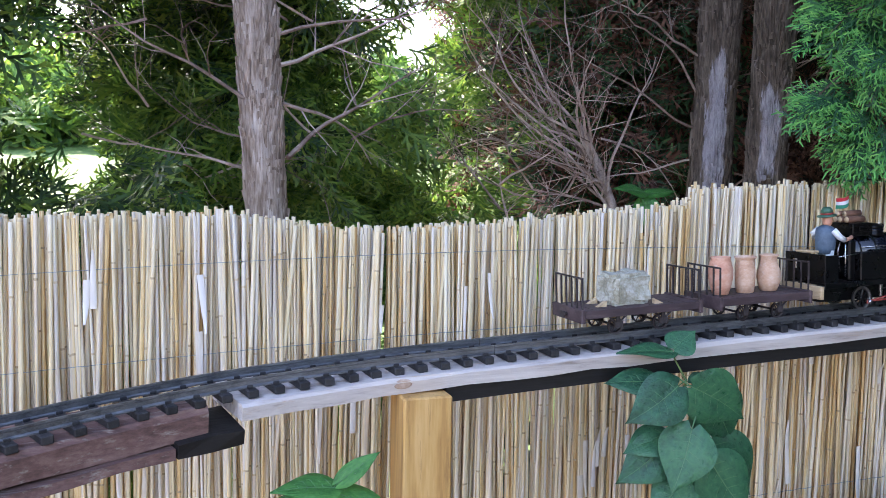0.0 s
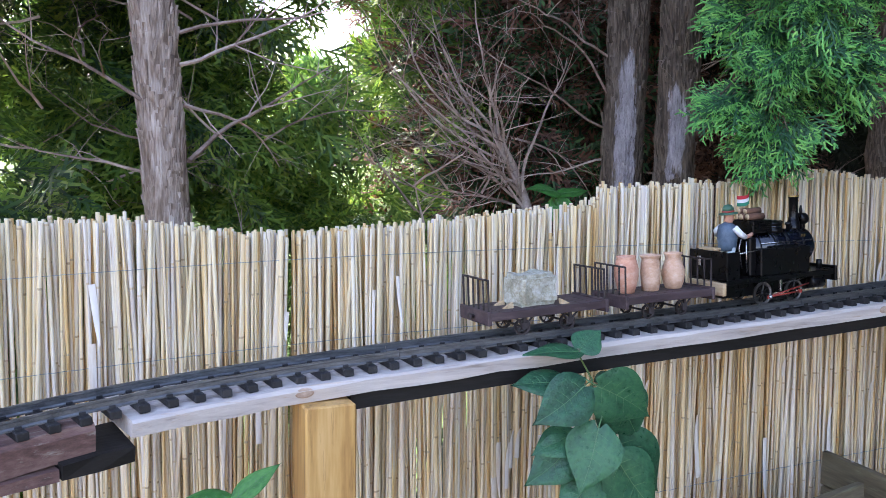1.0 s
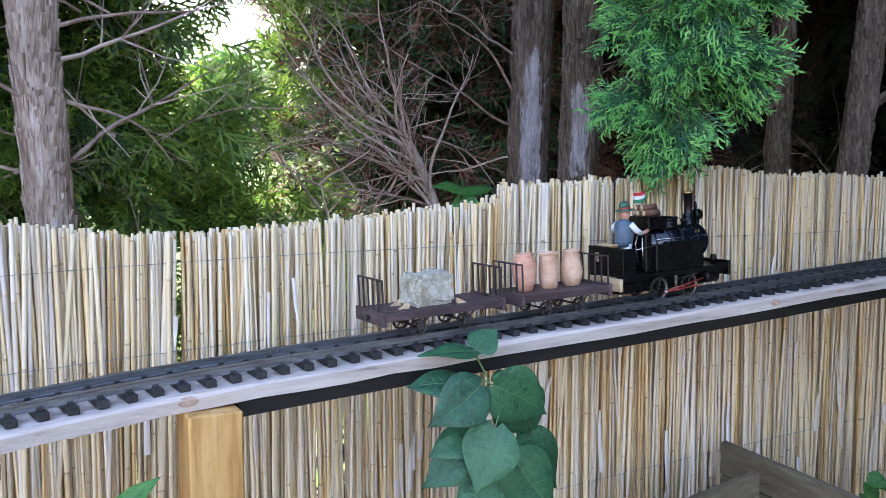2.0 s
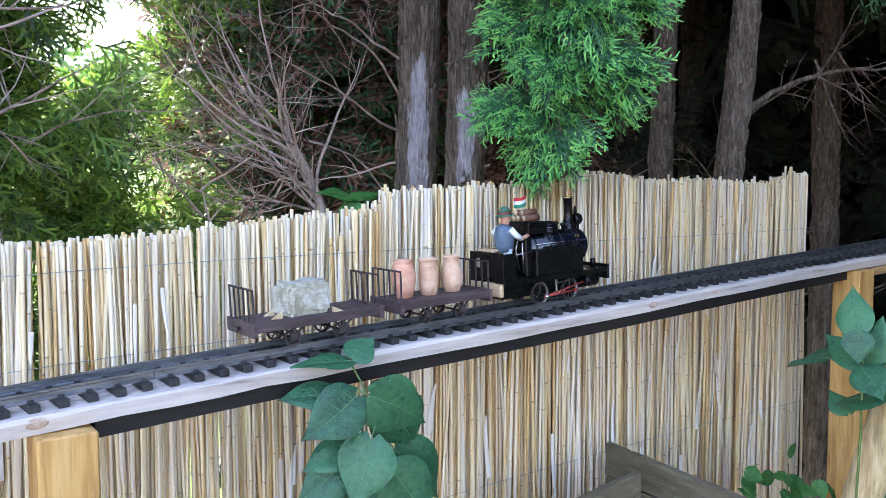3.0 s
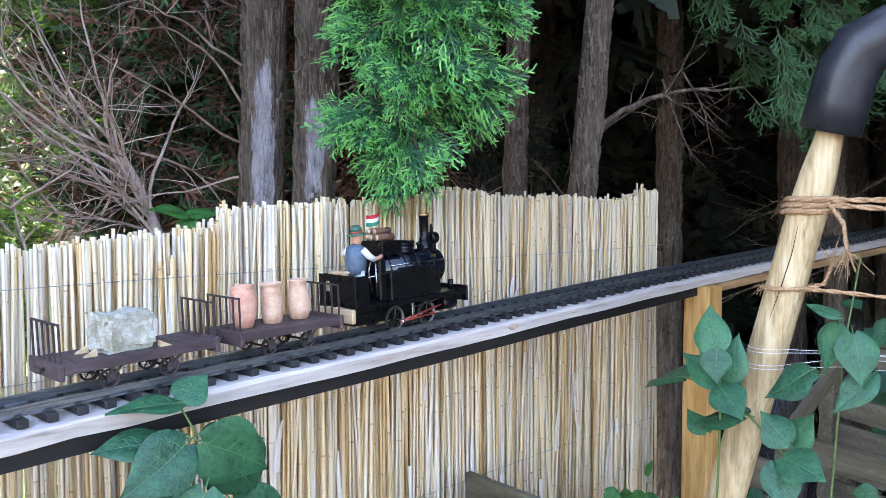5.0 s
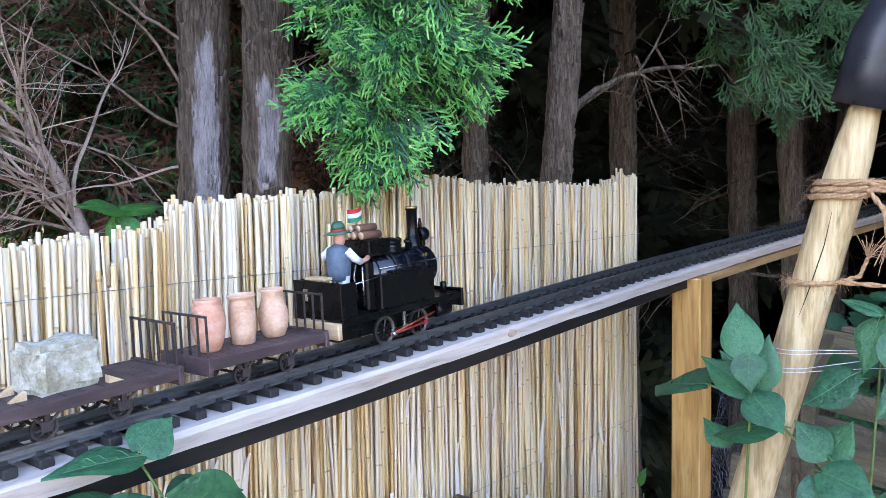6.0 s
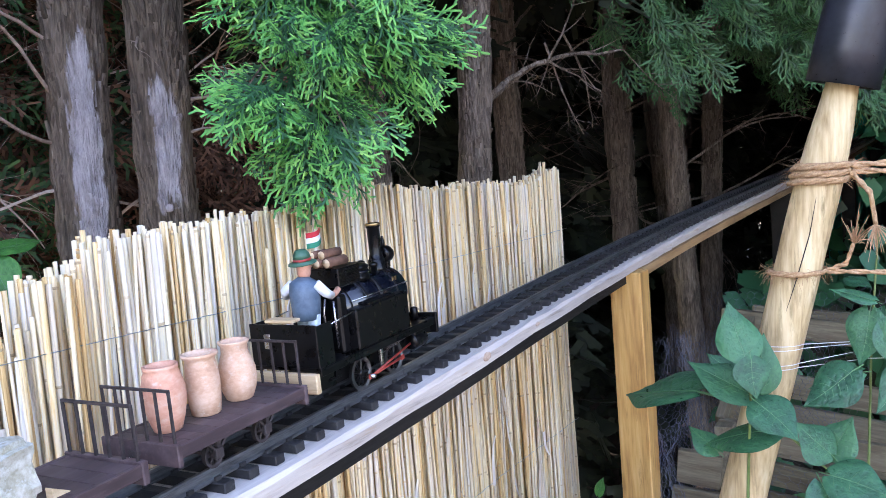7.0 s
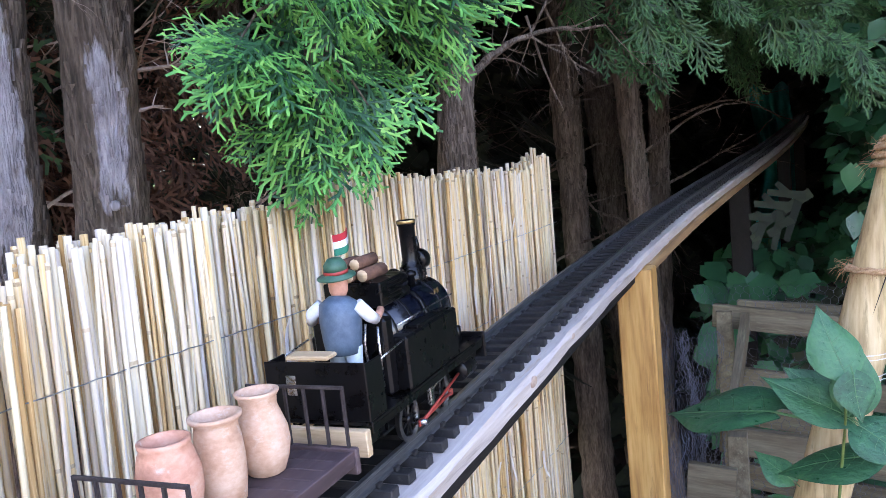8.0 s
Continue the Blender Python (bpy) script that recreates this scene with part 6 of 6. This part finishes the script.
def reed_mesh(seed):
    """A thin bent cane one metre long with swollen joints."""
    rg = random.Random(seed)
    s = Shape()
    zs, rs = [], []
    z, nodes = 0.0, []
    while z < 1.0:
        nodes.append(z)
        z += rg.uniform(0.10, 0.19)
    ladder = sorted([0.0, 1.0] + [n + o for n in nodes for o in (-0.0009, 0.0, 0.0009) if 0 < n + o < 1])
    bx, by, ph = rg.uniform(-0.010, 0.010), rg.uniform(-0.003, 0.003), rg.uniform(0, 6)
    pts = []
    for z in ladder:
        pts.append((bx * math.sin(z * 4 + ph), by * math.sin(z * 5 + ph), z))
        near = min(abs(z - n) for n in nodes)
        rs.append((1.0 - 0.15 * z) * (1.13 if near < 0.0005 else 1.0) * 0.0023)
    s.tube(pts, rs, 6)
    for i in range(len(s.smooth)):
        s.smooth[i] = True
        ring = i // 6
        if ring + 1 < len(ladder) and ladder[ring + 1] - ladder[ring] < 0.0012:
            s.mi[i] = 1
    return s.mesh("reed", [REED, REED_NODE])


kinds = [reed_mesh(100 + i) for i in range(14)]
rest = Shape()


def pack(m):
    me = kinds[rng.randrange(14)]
    k = len(rest.v)
    rest.v.extend([tuple(m @ v.co) for v in me.vertices])
    for p in me.polygons:
        rest.f.append(tuple(i + k for i in p.vertices))
        rest.mi.append(p.material_index)
        rest.smooth.append(True)


slits = [(rng.uniform(-0.9, 1.72), rng.uniform(0.0014, 0.0034)) for _ in range(64)]


def reed_pose(x, y, spread):
    """A reed that crosses mid-height at x, with the lean of its neighbours and some of its own."""
    lean = 0.0 if x > 1.72 else rng.gauss(0, spread) + 0.7 * noise.noise(Vector((x * 9, 3.3, 0))) + 0.5 * noise.noise(Vector((x * 31, 7.1, 0)))
    return pose(x, y, 1.25, rng.gauss(0, 0.2), lean, 0) @ pose(0, 0, -1.25, 0, 0, 0 if x > 1.78 else rng.choice((0, 180)) + rng.uniform(-25, 25))


def in_slit(x):
    return any(abs(x - a) < w for a, w in slits)


x, made = -1.0, 0
while x < 1.825:
    top = float(np.interp(x, FX, FZ)) + rng.gauss(0, 0.0028)
    if 0.722 < x < 0.745:
        top -= 0.03
    if rng.random() < 0.03:
        top -= rng.uniform(0.01, 0.04)
    if 1.755 < x < 1.765 or 1.737 < x < 1.744:
        top += 0.02
    wide = rng.uniform(0.7, 1.5)
    flat = 1.6 if rng.random() < 0.10 else 1.0
    m = reed_pose(x, fence_y(x) + rng.uniform(-0.005, 0.003), 0.7 if rng.random() < 0.8 else 2.0) @ Matrix.Diagonal((wide * flat, wide / flat, top, 1))
    if in_slit(x):
        x += 0.003
        continue
    if x > -0.12 and made < 400:
        part("reed", kinds[rng.randrange(14)], REED, fence, m=m)
        made += 1
    else:
        pack(m)
    x += rng.uniform(0.0038, 0.0062)
# further rows behind close most of the gaps
for row, full in ((0.0105, 0.92), (0.017, 1.0), (0.023, 1.0)):
    x = -1.0
    while x < 1.818:
        if rng.random() < full and not (row < 0.012 and in_slit(x)):
            top = float(np.interp(x, FX, FZ)) + rng.gauss(0.0, 0.0035)
            if 0.722 < x < 0.745:
                top -= 0.04
            w = rng.uniform(0.95, 1.5)
            pack(reed_pose(x, fence_y(x) + row + rng.uniform(-0.002, 0.003), 0.4) @ Matrix.Diagonal((w, w, top, 1)))
        x += rng.uniform(0.0034, 0.0052)
tagged(part("packed_reeds", rest, [REED, REED_NODE], fence, "reeds packed behind the front row"), kind="stuff")
for z in (0.35, 0.7, 1.0, 1.28, 1.385):
    pts = [(x, fence_y(x) - 0.0065 - 0.0015 * math.sin(x * 300), z + 0.012 * math.sin(x * 2.2 + z * 5) + 0.02 * (x - 0.5)) for x in steps(-1.0, 1.84, 0.012)]
    part("binding_wire", Shape().tube(pts, 0.0005, 4), WIRE, fence, "thin galvanised binding wire")
SHEATH = material("reed_sheath", [(0.2, (0.62, 0.50, 0.36)), (0.5, (0.76, 0.69, 0.60)), (0.8, (0.82, 0.77, 0.72))], scale=(60, 60, 8), rough=0.75, bump=0.3, dist=0.0005, vary=0.5)
for _ in range(70):
    x, z = rng.uniform(-0.1, 1.7), rng.uniform(0.95, 1.40)
    ln, w, lean = rng.uniform(0.03, 0.11), rng.uniform(0.0022, 0.0048), rng.gauss(0, 2.5)
    v, f = [], []
    for back in (0, 1):
        for i in range(6):
            t = i / 5
            for u in (-1, 0, 1):
                v.append((u * w * (1 - 0.75 * t ** 3), -0.0012 * (1 - u * u) - 0.007 * t ** 4 + back * 0.0006, ln * (t - 0.5)))
    for i in range(5):
        for k in range(2):
            a = i * 3 + k
            f += [(a, a + 1, a + 4, a + 3), (a + 21, a + 22, a + 19, a + 18)]
    part("loose_sheath", Shape().add(v, f, 0, True), SHEATH, fence, "pale dry leaf sheath", m=pose(x, fence_y(x) - 0.0075, z, 0, lean if rng.random() < 0.6 else lean + 180, 0))
